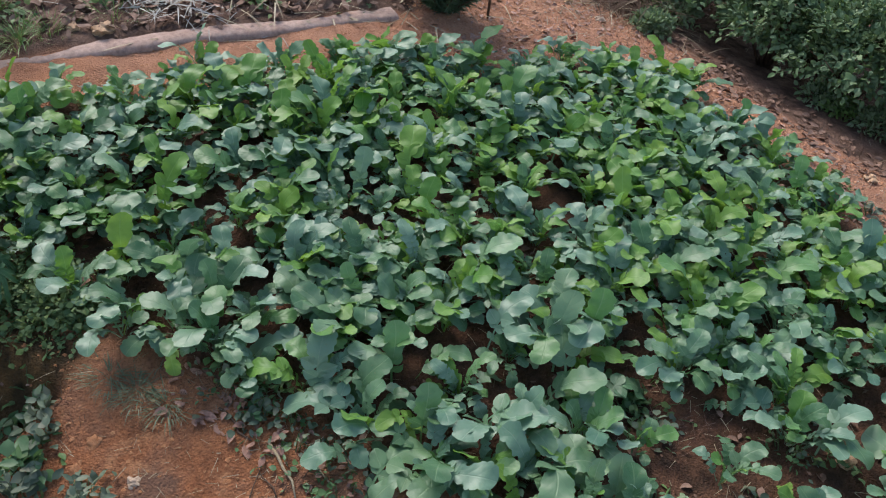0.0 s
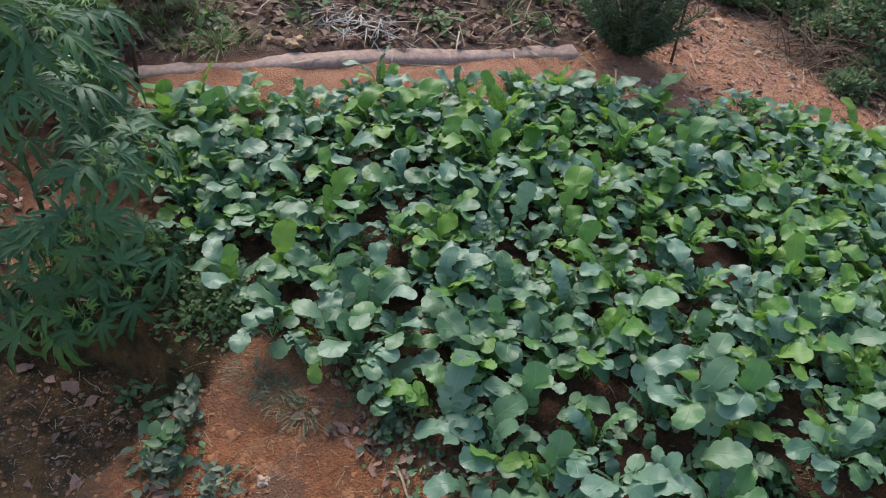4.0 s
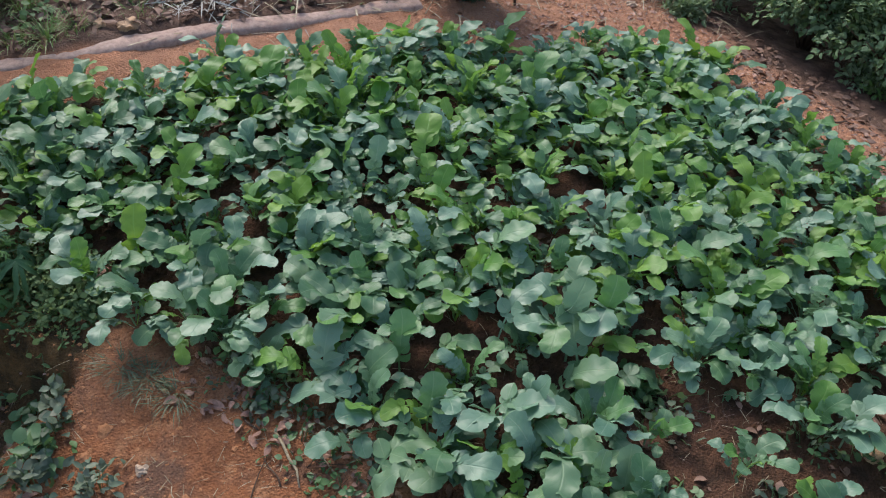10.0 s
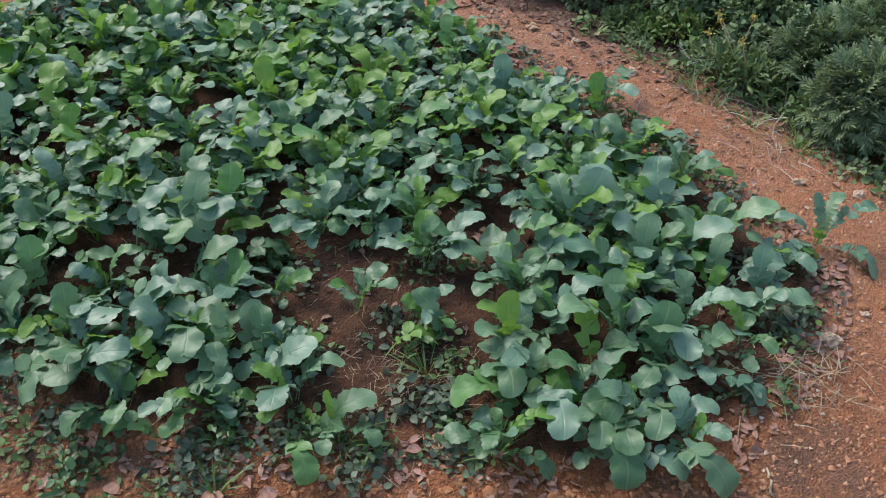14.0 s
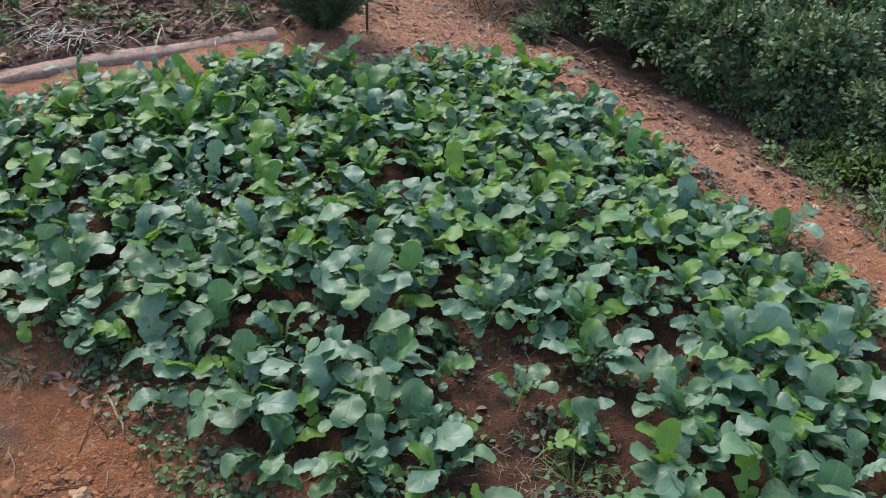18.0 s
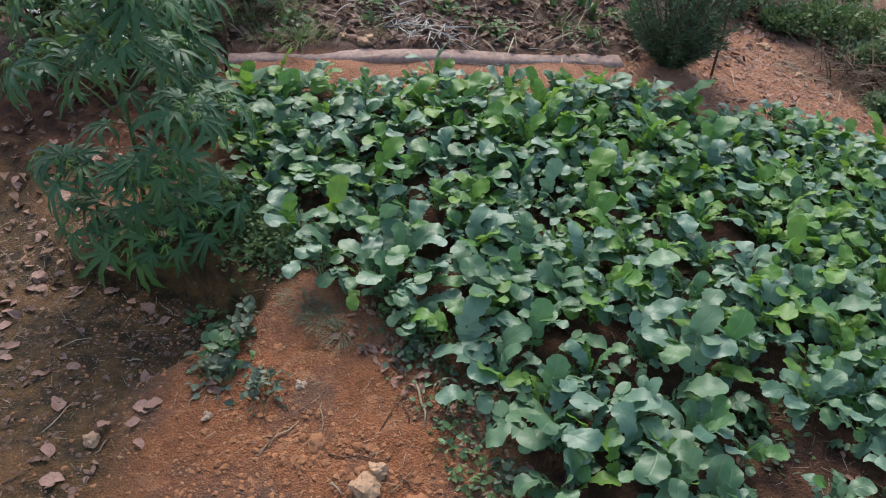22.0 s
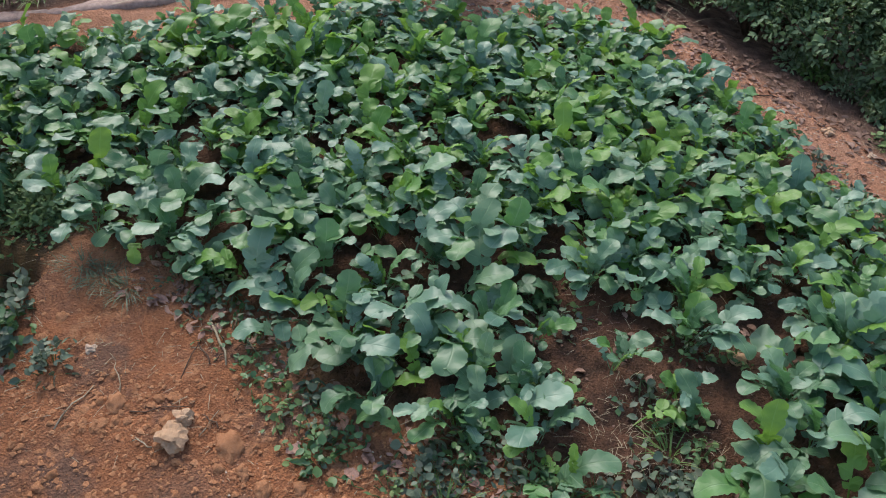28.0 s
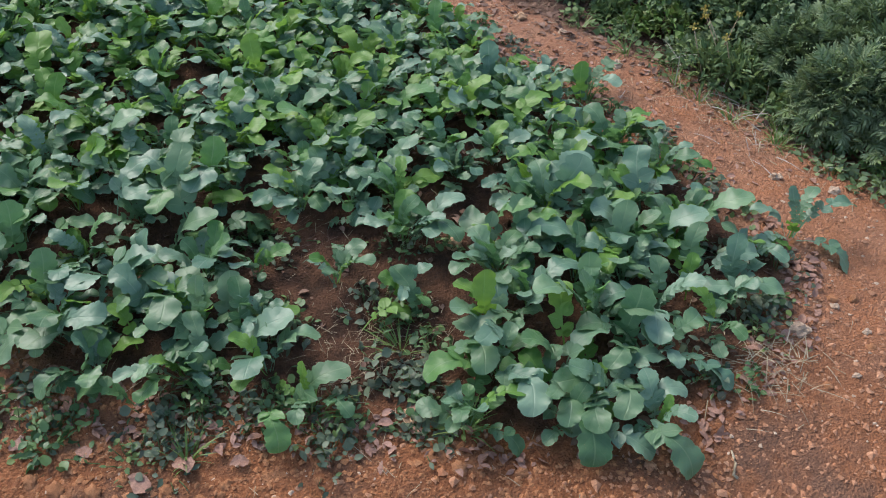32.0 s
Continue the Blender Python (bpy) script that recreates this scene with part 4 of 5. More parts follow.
def tall_plant(x, y, height, seed, arms, lean_=(0, 0), label="tall hemp plant with dark saw-edged palmate leaves"):
    r = random.Random(seed)
    plant = thing("hemp_plant", pose(x, y, surface(x, y) - 0.02), label, "plant", "hemp plants at the bank")

    def stalk(s):
        return Vector((lean_[0] * s + 0.012 * math.sin(s * 9), lean_[1] * s + 0.012 * math.cos(s * 7), height * s))
    v, f = tube([stalk(s / 12) for s in range(13)], [0.009 - 0.006 * s / 12 for s in range(13)], 7)
    part("stem", make_mesh("stem", v, f, STEM), plant)

    def whorl(at, way, size, count, owner, open_=55):
        turn0 = r.uniform(0, 360)
        frame_ = way.to_track_quat("Z", "Y").to_matrix().to_4x4()
        for k in range(count):
            m = Matrix.Translation(at) @ frame_ @ pose(0, 0, 0, 0, 0, turn0 + k * 137) @ pose(0, 0, 0, open_ - 75 + r.uniform(-18, 18), r.uniform(-12, 12), 0) @ Matrix.Scale(size * r.uniform(0.8, 1.15), 4)
            part("palmate_leaf", r.choice(PALM), owner, "", m)
        for k in range(3):
            m = Matrix.Translation(at) @ frame_ @ pose(0, 0, 0, 0, 0, k * 120 + turn0) @ pose(0, 0, 0, 28) @ Matrix.Scale(0.55 * size, 4)
            part("palmate_leaf", r.choice(PALM_YOUNG), owner, "yellow-green young leaf", m)

    for n, (turn, at, long, up) in enumerate(arms):
        root = stalk(at)
        way = Vector((math.cos(radians(turn)), math.sin(radians(turn)), up)).normalized()
        pts = [root + way * long * s + Vector((0, 0, 0.05 * math.sin(s * 2.4))) for s in (0, 0.35, 0.7, 1)]
        v, f = tube(pts, [0.0045, 0.004, 0.003, 0.002], 5)
        branch = part("branch", make_mesh("branch", v, f, STEM), plant)
        for s in (0.45, 0.78):
            p = root + way * long * s + Vector((0, 0, 0.05 * math.sin(s * 2.4)))
            for side in (-1, 1):
                m = Matrix.Translation(p) @ pose(0, 0, 0, 0, 0, turn - 90 + side * r.uniform(45, 85)) @ pose(0, 0, 0, r.uniform(-18, 16), side * 10) @ Matrix.Scale(r.uniform(0.7, 1.05), 4)
                part("palmate_leaf", r.choice(PALM), branch, "", m)
        whorl(pts[-1], (way + Vector((0, 0, 0.6))).normalized(), r.uniform(0.8, 1.0), 5, branch)
    whorl(stalk(1.0), Vector((0, 0, 1)), 0.9, 5, plant)
    for s in np.linspace(0.35, 0.95, 6):
        for k in range(2):
            m = Matrix.Translation(stalk(s)) @ pose(0, 0, 0, 0, 0, s * 900 + 180 * k) @ pose(0, 0, 0, r.uniform(-25, 5)) @ Matrix.Scale(r.uniform(0.85, 1.15), 4)
            part("palmate_leaf", r.choice(PALM), plant, "", m)
    return plant


ARMS = [(20, 0.04, 0.28, 0.2), (-40, 0.04, 0.36, 0.15), (-20, 0.05, 0.36, 0.25), (5, 0.06, 0.34, 0.3), (-58, 0.02, 0.3, 0.12), (-100, 0.03, 0.26, 0.12), (-105, 0.16, 0.26, 0.3), (-50, 0.15, 0.32, 0.35), (-140, 0.12, 0.3, 0.3), (-35, 0.2, 0.36, 0.4), (20, 0.26, 0.34, 0.5), (-15, 0.32, 0.34, 0.5),
        (190, 0.34, 0.32, 0.45), (-115, 0.44, 0.32, 0.5), (60, 0.42, 0.22, 0.7), (-50, 0.52, 0.24, 0.7), (215, 0.58, 0.28, 0.6), (-10, 0.64, 0.2, 0.8), (-90, 0.74, 0.2, 0.8), (160, 0.78, 0.22, 0.9)]
tall_plant(-1.78, 2.12, 1.0, 4, ARMS, (-0.04, 0.03))
tall_plant(-1.9, 2.5, 0.6, 11, [(-30, 0.3, 0.22, 0.4), (-60, 0.6, 0.16, 0.8), (150, 0.7, 0.2, 0.8)], (0.05, 0.0), "smaller hemp plant with saw-edged palmate leaves beside the bed")


# ---- edging, posts ----
def build_edging():
    pts = []
    for (x0, y0), (x1, y1) in zip(EDGE, EDGE[1:]):
        pts += [(x0 + (x1 - x0) * s / 6, y0 + (y1 - y0) * s / 6) for s in range(6)]
    pts.append(EDGE[-1])
    ring = [(-0.04, -0.03), (-0.036, 0.006), (-0.026, 0.017), (0.0, 0.023), (0.036, 0.025), (0.056, 0.017), (0.066, -0.03)]
    verts, faces = [], []
    for k, (x, y) in enumerate(pts):
        (ax, ay), (bx, by) = pts[max(k - 1, 0)], pts[min(k + 1, len(pts) - 1)]
        t = Vector((bx - ax, by - ay, 0)).normalized()
        across = Vector((-t.y, t.x, 0))
        z = ground_height(x - across.x * 0.05, y - across.y * 0.05) + 0.004 * math.sin(k * 0.4)
        taper = 1.0 if k < len(pts) - 3 else 0.75
        for a, h in ring:
            wob = 1 + 0.16 * noise.noise(Vector((k * 0.16, a * 20, h * 20)))
            verts.append(tuple(Vector((x, y, z)) + across * a * wob + Vector((0, 0, h * wob * taper))))
    n = len(ring)
    for k in range(len(pts) - 1):
        for s in range(n):
            faces.append((k * n + s, k * n + (s + 1) % n, (k + 1) * n + (s + 1) % n, (k + 1) * n + s))
    faces += [tuple(range(n)), tuple(range((len(pts) - 1) * n, len(pts) * n))[::-1]]
    tagged(new("garden_edging", make_mesh("garden_edging", verts, faces, EDGING)), "low pinkish-grey weathered edging along the back of the bed", "edging")


def stake(x, y, high, lean_, thick=0.008):
    z = surface(x, y)
    v, f = tube([(0, 0, -0.05), (lean_ * 0.3, 0, high * 0.35), (lean_ * 0.6 + 0.006, 0.004, high * 0.7), (lean_, 0, high)], [thick, thick * 0.95, thick * 0.85, thick * 0.8], 7)
    ob = new("stake", make_mesh("stake", v, f, BARK))
    ob.matrix_basis = pose(x, y, z)
    tagged(ob, "thin brown wooden stake stuck in the ground", "stake", "stakes behind the bed")


def puddle():
    """A film of muddy water that fills the low spots of the hollow."""
    verts, faces, at = [], [], {}
    for j in range(60):
        for i in range(76):
            x, y = -3.0 + i * 0.026, 0.6 + j * 0.026
            if hollow(x, y) > 0.96 - 0.2 * noise.noise(Vector((x * 2.6, y * 2.6, 4))):
                at[i, j] = len(verts)
                verts.append((x, y, -0.203))
    for i, j in at:
        corners = [(i, j), (i + 1, j), (i + 1, j + 1), (i, j + 1)]
        if all(c in at for c in corners):
            faces.append(tuple(at[c] for c in corners))
    tagged(new("puddle", make_mesh("puddle", verts, faces, WATER)), "shallow film of brown muddy water in the hollow", "water", kind="structure")


puddle()
build_edging()
stake(-2.02, 2.94, 0.8, -0.02)
stake(-0.25, 4.06, 0.9, 0.0, 0.006)


# ---- stones, clods, fallen leaves ----
def lump(seed, rough):
    r = random.Random(seed)
    bm = bmesh.new()
    bmesh.ops.create_icosphere(bm, subdivisions=3, radius=0.5)
    off = Vector((seed * 3.1, 0, 0))
    for v in bm.verts:
        d = v.co.normalized()
        v.co = d * (0.5 + rough * noise.noise(d * 1.6 + off) + 0.35 * rough * noise.noise(d * 4 + off) + 0.15 * rough * noise.noise(d * 11 + off))
        v.co.z *= 0.7
    mesh = bpy.data.meshes.new("stone")
    bm.to_mesh(mesh)
    bm.free()
    return mesh


def stone_kind(mat, seeds, shade=False, rough=0.34):
    out = []
    for s in seeds:
        m = lump(s, rough)
        m.materials.append(mat)
        m.polygons.foreach_set("use_smooth", [shade] * len(m.polygons))
        out.append(m)
    return out


def on_path(x, y):
    return inside(x, y, BED) < -0.01 and (x < 2.25 - 0.9 * max(0, y - 2.4)) and not (x < -0.6 and y > edge_y(x) - 0.02)


TAN, PALE_STONES, CLODS = stone_kind(STONE, range(4)), stone_kind(WHITE_STONE, range(5, 8)), stone_kind(CLOD, range(10, 14), True, 0.2)


def stone(x, y, size, meshes, label, seed, name="stone", group="stones on the soil"):
    r = random.Random(seed)
    ob = new(name, r.choice(meshes))
    ob.matrix_basis = pose(x, y, surface(x, y) + (-0.12 if name == "clod" else 0.1) * size, r.uniform(-15, 15), r.uniform(-15, 15), r.uniform(0, 360)) @ Matrix.Diagonal((size, size * r.uniform(0.7, 1), size * r.uniform(0.7, 1), 1))
    tagged(ob, label, "clod" if name == "clod" else "stone", group)


for n, (x, y, s) in enumerate([(-0.557, 1.485, 0.085), (-0.551, 1.535, 0.055), (-1.6, 3.35, 0.075), (-1.32, 1.36, 0.05), (-2.08, 3.6, 0.16), (0.63, 1.47, 0.045),
                               (0.8, 2.0, 0.05), (-1.7, 3.32, 0.045), (0.35, 3.95, 0.05), (-0.1, 4.75, 0.07), (1.25, 3.42, 0.05), (0.72, 3.62, 0.04), (0.1, 4.5, 0.05)]):
    stone(x, y, s, TAN, "rough tan-coloured stone lying on red soil", n)
for n, (x, y, s) in enumerate([(1.64, 1.64, 0.05), (-0.885, 1.71, 0.03), (2.02, 2.22, 0.035), (1.86, 2.3, 0.035), (1.78, 1.72, 0.022), (1.82, 1.62, 0.02), (-1.06, 1.52, 0.03), (1.55, 3.05, 0.05), (0.05, 4.62, 0.05), (0.25, 4.35, 0.045), (1.4, 3.3, 0.04), (1.72, 1.48, 0.018)]):
    stone(x, y, s, PALE_STONES, "small pale whitish stone on the red dirt", 50 + n)
for x, y, s in ((-0.744, 1.565, 0.07), (-1.02, 1.8, 0.05), (-1.03, 1.72, 0.04), (-0.42, 1.5, 0.11), (-0.77, 1.49, 0.035), (-0.3, 1.4, 0.06), (-0.22, 1.42, 0.045), (-0.16, 1.39, 0.06), (-0.08, 1.38, 0.05), (-0.02, 1.4, 0.04), (0.08, 1.36, 0.045), (-0.36, 1.43, 0.05), (0.72, 1.33, 0.045), (0.66, 1.36, 0.035)):
    stone(x, y, s, CLODS, "rounded lump of red laterite soil", 77, "clod", "red clods of dug soil")
r = random.Random(8)
for n in range(165):
    if n >= 110:
        x, y = r.uniform(1.15, 2.1), r.uniform(1.1, 2.9)
        if not on_path(x, y):
            continue
    elif n < 70:
        x, y = r.gauss(-0.66, 0.16), r.gauss(1.5, 0.11)
    else:
        x, y = r.uniform(-0.1, 1.0), r.uniform(1.1, 1.38)
    stone(x, y, r.choice((0.012, 0.016, 0.02, 0.026, 0.034)), CLODS, "crumbly red clod of dug laterite soil", 100 + n, "clod", "red clods of dug soil")


def crumbs(name, label, count, area, low, high, mesh_seed, mat, keep=lambda x, y: True):
    """Many small crumbs on the ground, as one mesh."""
    rng = np.random.default_rng(mesh_seed)
    base = np.array([(0.5, 0, 0), (-0.25, 0.43, 0), (-0.25, -0.43, 0), (0.1, 0.05, 0.3), (0.2, 0.4, 0.1), (-0.4, 0, 0.12)])
    tris = [(0, 4, 3), (4, 1, 3), (1, 5, 3), (5, 2, 3), (2, 0, 3)]
    verts, faces = [], []
    while len(verts) < 6 * count:
        x, y = rng.uniform(area[0], area[1]), rng.uniform(area[2], area[3])
        if not keep(x, y):
            continue
        a, s = rng.uniform(0, 6.283), low + (high - low) * rng.random() ** 3
        turn = np.array([[math.cos(a), -math.sin(a), 0], [math.sin(a), math.cos(a), 0], [0, 0, 1]])
        n0 = len(verts)
        verts += list((base * s * rng.uniform(0.7, 1.3, 3)) @ turn.T + (x, y, surface(x, y) - 0.05 * s))
        faces += [tuple(i + n0 for i in f) for f in tris]
    return tagged(new(name, make_mesh(name, verts, faces, mat, None, False)), label, "soil", kind="stuff")


crumbs("gravel", "small red crumbs and grit on the dirt path", 8000, (0.9, 2.2, 1.0, 5.0), 0.003, 0.018, 1, GRAVEL, on_path)
crumbs("gravel", "coarse red gravel and small clods on the dirt path", 900, (0.3, 2.15, 1.0, 5.0), 0.01, 0.034, 9, GRAVEL, on_path)
crumbs("pale_grit", "scattered pale grit on the red dirt", 1500, (-0.4, 2.2, 1.3, 5.2), 0.004, 0.018, 2, WHITE_STONE, on_path)
crumbs("gravel", "small red crumbs on the bank and behind the bed", 5000, (-1.7, 0.9, 1.0, 4.6), 0.004, 0.018, 4, CLOD, on_path)
crumbs("gravel", "grit and small clods on the path behind the bed", 3500, (-0.7, 0.9, 3.4, 5.1), 0.005, 0.026, 5, GRAVEL, on_path)
crumbs("clod_crumbs", "loose red crumbs of freshly dug soil", 6000, (-1.05, 1.3, 1.05, 1.66), 0.004, 0.022, 3, CLOD, lambda x, y: inside(x, y, BED) < 0.02)


def dry_leaf(seed):
    r = random.Random(seed)
    v, f, uv = blade(lambda u: (max(0.001, 0.025 * math.sin(math.pi * u**0.8) ** 0.8 * (1 + 0.05 * math.sin(u * 20))),) * 2, 0.075, 8, r.uniform(-14, 20), 12, r.uniform(0.0, 0.3), 0.1, seed)
    return make_mesh("fallen_leaf", v, f, DRY)


DRIES = [dry_leaf(k) for k in range(6)]
FALLEN_MUD = [
    (-1.62, 1.5), (-1.6, 1.56), (-1.33, 1.575), (-1.21, 1.52), (-1.23, 1.45), (-1.28, 1.48), (-1.31, 1.42), (-1.2, 1.4), (-1.48, 1.4), (-1.92, 1.78),
    (-1.85, 1.86), (-1.75, 1.88), (-1.66, 1.9), (-2.0, 1.84), (-2.05, 1.7), (-1.95, 1.65), (-1.88, 1.62), (-1.8, 1.52), (-1.75, 1.5), (-1.52, 1.2),
    (-1.6, 1.22), (-1.42, 1.3), (-2.1, 1.95), (-2.2, 2.0), (-2.1, 2.1), (-1.95, 1.98), (-1.55, 1.88), (-1.5, 1.85), (-2.25, 2.2), (-1.31, 2.23),
    (-1.24, 2.2), (-1.2, 2.25), (-1.18, 2.17), (-1.7, 1.35), (-1.35, 1.2), (-1.8, 1.95), (-2.3, 2.4), (-2.15, 2.3),
]
FALLEN_ELSEWHERE = [
    (-1.14, 1.62), (-1.08, 1.6), (-0.64, 1.79), (0.05, 1.36), (0.26, 1.4), (-0.2, 1.52), (-0.28, 1.5), (-0.1, 1.46), (0.1, 1.43), (1.7, 1.95),
    (1.95, 2.65), (2.05, 2.4), (0.62, 1.5), (-0.7, 4.0), (-1.3, 3.6), (-1.1, 3.75),
]
for n, (x, y) in enumerate(FALLEN_MUD + FALLEN_ELSEWHERE):
    r = random.Random(n)
    ob = new("fallen_leaf", DRIES[n % 6])
    ob.matrix_basis = pose(x, y, surface(x, y) + 0.004, r.uniform(-12, 12), r.uniform(-12, 12), r.uniform(0, 360)) @ Matrix.Scale(r.uniform(0.5, 0.9), 4)
    tagged(ob, "curled pinkish-brown dead leaf on the soil", "dead leaf", "fallen leaves on the ground")


def twig(x, y, long, turn, thick, mat, seed, name="twig", label="thin dry twig lying on the soil"):
    r = random.Random(seed)
    pts = []
    for s in np.linspace(0, 1, 5):
        px, py = x + math.cos(radians(turn)) * long * (s - 0.5), y + math.sin(radians(turn)) * long * (s - 0.5)
        pts.append((px + r.uniform(-0.006, 0.006), py + r.uniform(-0.006, 0.006), surface(px, py) + thick * 0.7 + 0.004 * math.sin(s * 3.1)))
    v, f = tube(pts, [thick, thick, thick * 0.9, thick * 0.8, thick * 0.5], 5)
    tagged(new(name, make_mesh(name, v, f, mat)), label, "twig", "twigs on the ground")


twig(-0.55, 1.77, 0.16, -52, 0.004, STRAW, 1, label="straight dry brown stick on red soil")
twig(-0.7, 1.875, 0.13, -40, 0.004, BARK, 5, label="dark dry stick at the rim of the bed")
twig(1.33, 1.27, 0.07, 80, 0.004, STRAW, 2, label="short straight dry stick on the red path")
twig(1.02, 3.62, 0.16, 20, 0.004, BARK, 3)
twig(1.62, 2.3, 0.12, 35, 0.002, STRAW, 4)
for n in range(34):
    r = random.Random(300 + n)
    x, y = (r.uniform(-2.1, -1.1), r.uniform(1.15, 1.95)) if n < 22 else (r.uniform(-0.9, -0.4), r.uniform(1.4, 1.85))
    twig(x, y, r.uniform(0.04, 0.16), r.uniform(0, 180), r.uniform(0.001, 0.0025), r.choice((STRAW, BARK, BARK)), n)


# ---- mulch, straw, grass ----
def mulch():
    rng = np.random.default_rng(12)
    at = []
    while len(at) < 5200:
        x, y = rng.uniform(-2.9, 0.1), rng.uniform(2.9, 5.6)
        if y > edge_y(x) + 0.05 and x < -0.2 + 0.1 * rng.normal():
            at.append((x, y, surface(x, y) + rng.uniform(0.002, 0.03)))
    while len(at) < 5550:
        x, y = rng.uniform(-2.8, -1.75), rng.uniform(1.75, 2.9)
        at.append((x, y, surface(x, y) + rng.uniform(0.002, 0.02)))
    n = len(at)
    ahead = rng.normal(size=(n, 3)) * (1, 1, 0.3)
    up = np.array([0, 0, 1.0]) + rng.normal(size=(n, 3)) * 0.45
    tagged(new("leaf_litter", scattered("leaf_litter", [oval(4, 0.3, 0.5), oval(4, 0.22, -0.4)], at, ahead, up, rng.uniform(0.02, 0.06, n), LITTER, 4)), "brown leaf litter and bark mulch behind the edging", "leaf litter", kind="stuff")


def strewn(name, label, count, centre, radii, long, wide, mat, seed, lift=0.02, category="straw", up=0.15):
    rng = np.random.default_rng(seed)
    xy = rng.normal(size=(count, 2)) * radii + centre
    at = [(x, y, surface(x, y) + rng.uniform(0.003, lift)) for x, y in xy]
    ahead = rng.normal(size=(count, 3)) * (1, 1, up)
    return tagged(new(name, scattered(name, [strip(0.1, wide), strip(0.3, wide)], at, ahead, np.array([0, 0, 1.0]) + rng.normal(size=(count, 3)) * 0.3, rng.uniform(0.5, 1.2, count) * long, mat, seed)), label, category, kind="stuff")


low_weed_spots = []
mulch()
strewn("bleached_stalks", "heap of bleached grey stalks on the mulch", 170, (-1.42, 3.56), (0.17, 0.06), 0.13, 0.022, ASHY, 1, 0.035)
strewn("dry_straw", "dry straw stalks strewn over the mulch", 260, (-1.3, 3.95), (0.6, 0.3), 0.22, 0.014, STRAW, 2, 0.04)
strewn("dry_straw", "dry straw fragments on bare bed soil", 300, (0.55, 1.62), (0.12, 0.12), 0.055, 0.012, STRAW, 3, 0.01)
strewn("dry_straw", "dry straw fragments on bare bed soil", 160, (0.38, 2.05), (0.16, 0.08), 0.05, 0.01, LITTER, 4, 0.01)
strewn("dry_grass", "dry grey grass at the edge of the bed", 220, (-0.93, 1.93), (0.12, 0.06), 0.05, 0.012, BARK, 5, 0.01)
strewn("dry_grass", "dry matted grass at the corner of the bed", 120, (1.5, 1.52), (0.08, 0.05), 0.09, 0.014, STRAW, 6, 0.02)
strewn("brush_pile", "pile of dry brown twigs beside the path", 380, (0.42, 4.72), (0.16, 0.1), 0.3, 0.009, BARK, 7, 0.12, "twigs", 0.35)
crumbs("mud_crumbs", "small dark crumbs and pebbles on wet mud", 2600, (-2.4, -1.05, 1.0, 2.1), 0.005, 0.022, 7, LITTER, lambda x, y: hollow(x, y) > 0.3)
strewn("dry_straw", "short straw and twig bits on the dirt path", 420, (1.35, 3.0), (0.35, 0.6), 0.05, 0.02, STRAW, 21, 0.006)
strewn("dry_straw", "brown leaf scraps and twigs on the back path", 420, (0.25, 4.5), (0.4, 0.35), 0.06, 0.03, LITTER, 22, 0.008)
strewn("dry_straw", "short straw bits on the red bank", 160, (-0.75, 1.72), (0.18, 0.14), 0.05, 0.016, STRAW, 23, 0.005)
strewn("dry_straw", "straw and root scraps in the bed soil", 700, (0.2, 2.1), (0.8, 0.5), 0.05, 0.018, STRAW, 24, 0.008)
def scraps(name, label, count, area, low, high, seed, keep, mat=LITTER):
    """Bits of dead leaf lying flat, as one mesh."""
    rng = np.random.default_rng(seed)
    at = []
    while len(at) < count:
        x, y = rng.uniform(area[0], area[1]), rng.uniform(area[2], area[3])
        if keep(x, y):
            at.append((x, y, surface(x, y) + rng.uniform(0.001, 0.008)))
    up = np.array([0, 0, 1.0]) + rng.normal(size=(count, 3)) * 0.3
    mesh = scattered(name, [oval(4, 0.3, 0.5), oval(4, 0.24, -0.4)], at, rng.normal(size=(count, 3)) * (1, 1, 0.15), up, rng.uniform(low, high, count), mat, seed)
    tagged(new(name, mesh), label, "leaf litter", kind="stuff")


scraps("leaf_scraps", "pinkish dead leaves lying in the wet hollow", 130, (-2.7, -1.6, 1.55, 2.5), 0.03, 0.06, 35, lambda x, y: hollow(x, y) < 0.99 or x < -1.8, DRY)
scraps("leaf_scraps", "bits of dead leaf on the wet mud", 340, (-2.5, -1.1, 1.0, 2.15), 0.012, 0.04, 31, lambda x, y: hollow(x, y) > 0.2)
scraps("leaf_scraps", "brown leaf scraps on the garden bed soil", 900, (-1.7, 1.75, 1.35, 3.7), 0.012, 0.04, 32, lambda x, y: inside(x, y, BED) > 0)
scraps("leaf_scraps", "brown litter and bark bits on the path behind the bed", 420, (-0.5, 1.1, 3.6, 5.2), 0.012, 0.035, 37, on_path, DRY)
strewn("dry_straw", "dry brown stalks and roots on the path behind the bed", 320, (0.25, 4.6), (0.28, 0.3), 0.16, 0.01, STRAW, 38, 0.03, up=0.25)
scraps("leaf_scraps", "brown leaf scraps along the dirt path", 420, (-0.3, 2.2, 2.2, 5.0), 0.01, 0.035, 33, on_path, DRY)
scraps("leaf_scraps", "dead leaf bits along the edge of the hedge", 900, (0.6, 2.4, 2.2, 4.6), 0.012, 0.045, 34, lambda x, y: 0 < x - (2.1 - 0.9 * max(0, y - 2.4)) < 0.45)
strewn("dry_straw", "yellowish dry grass between path and hedge", 420, (1.93, 2.85), (0.1, 0.3), 0.07, 0.02, STRAW, 43, 0.03, up=0.5)
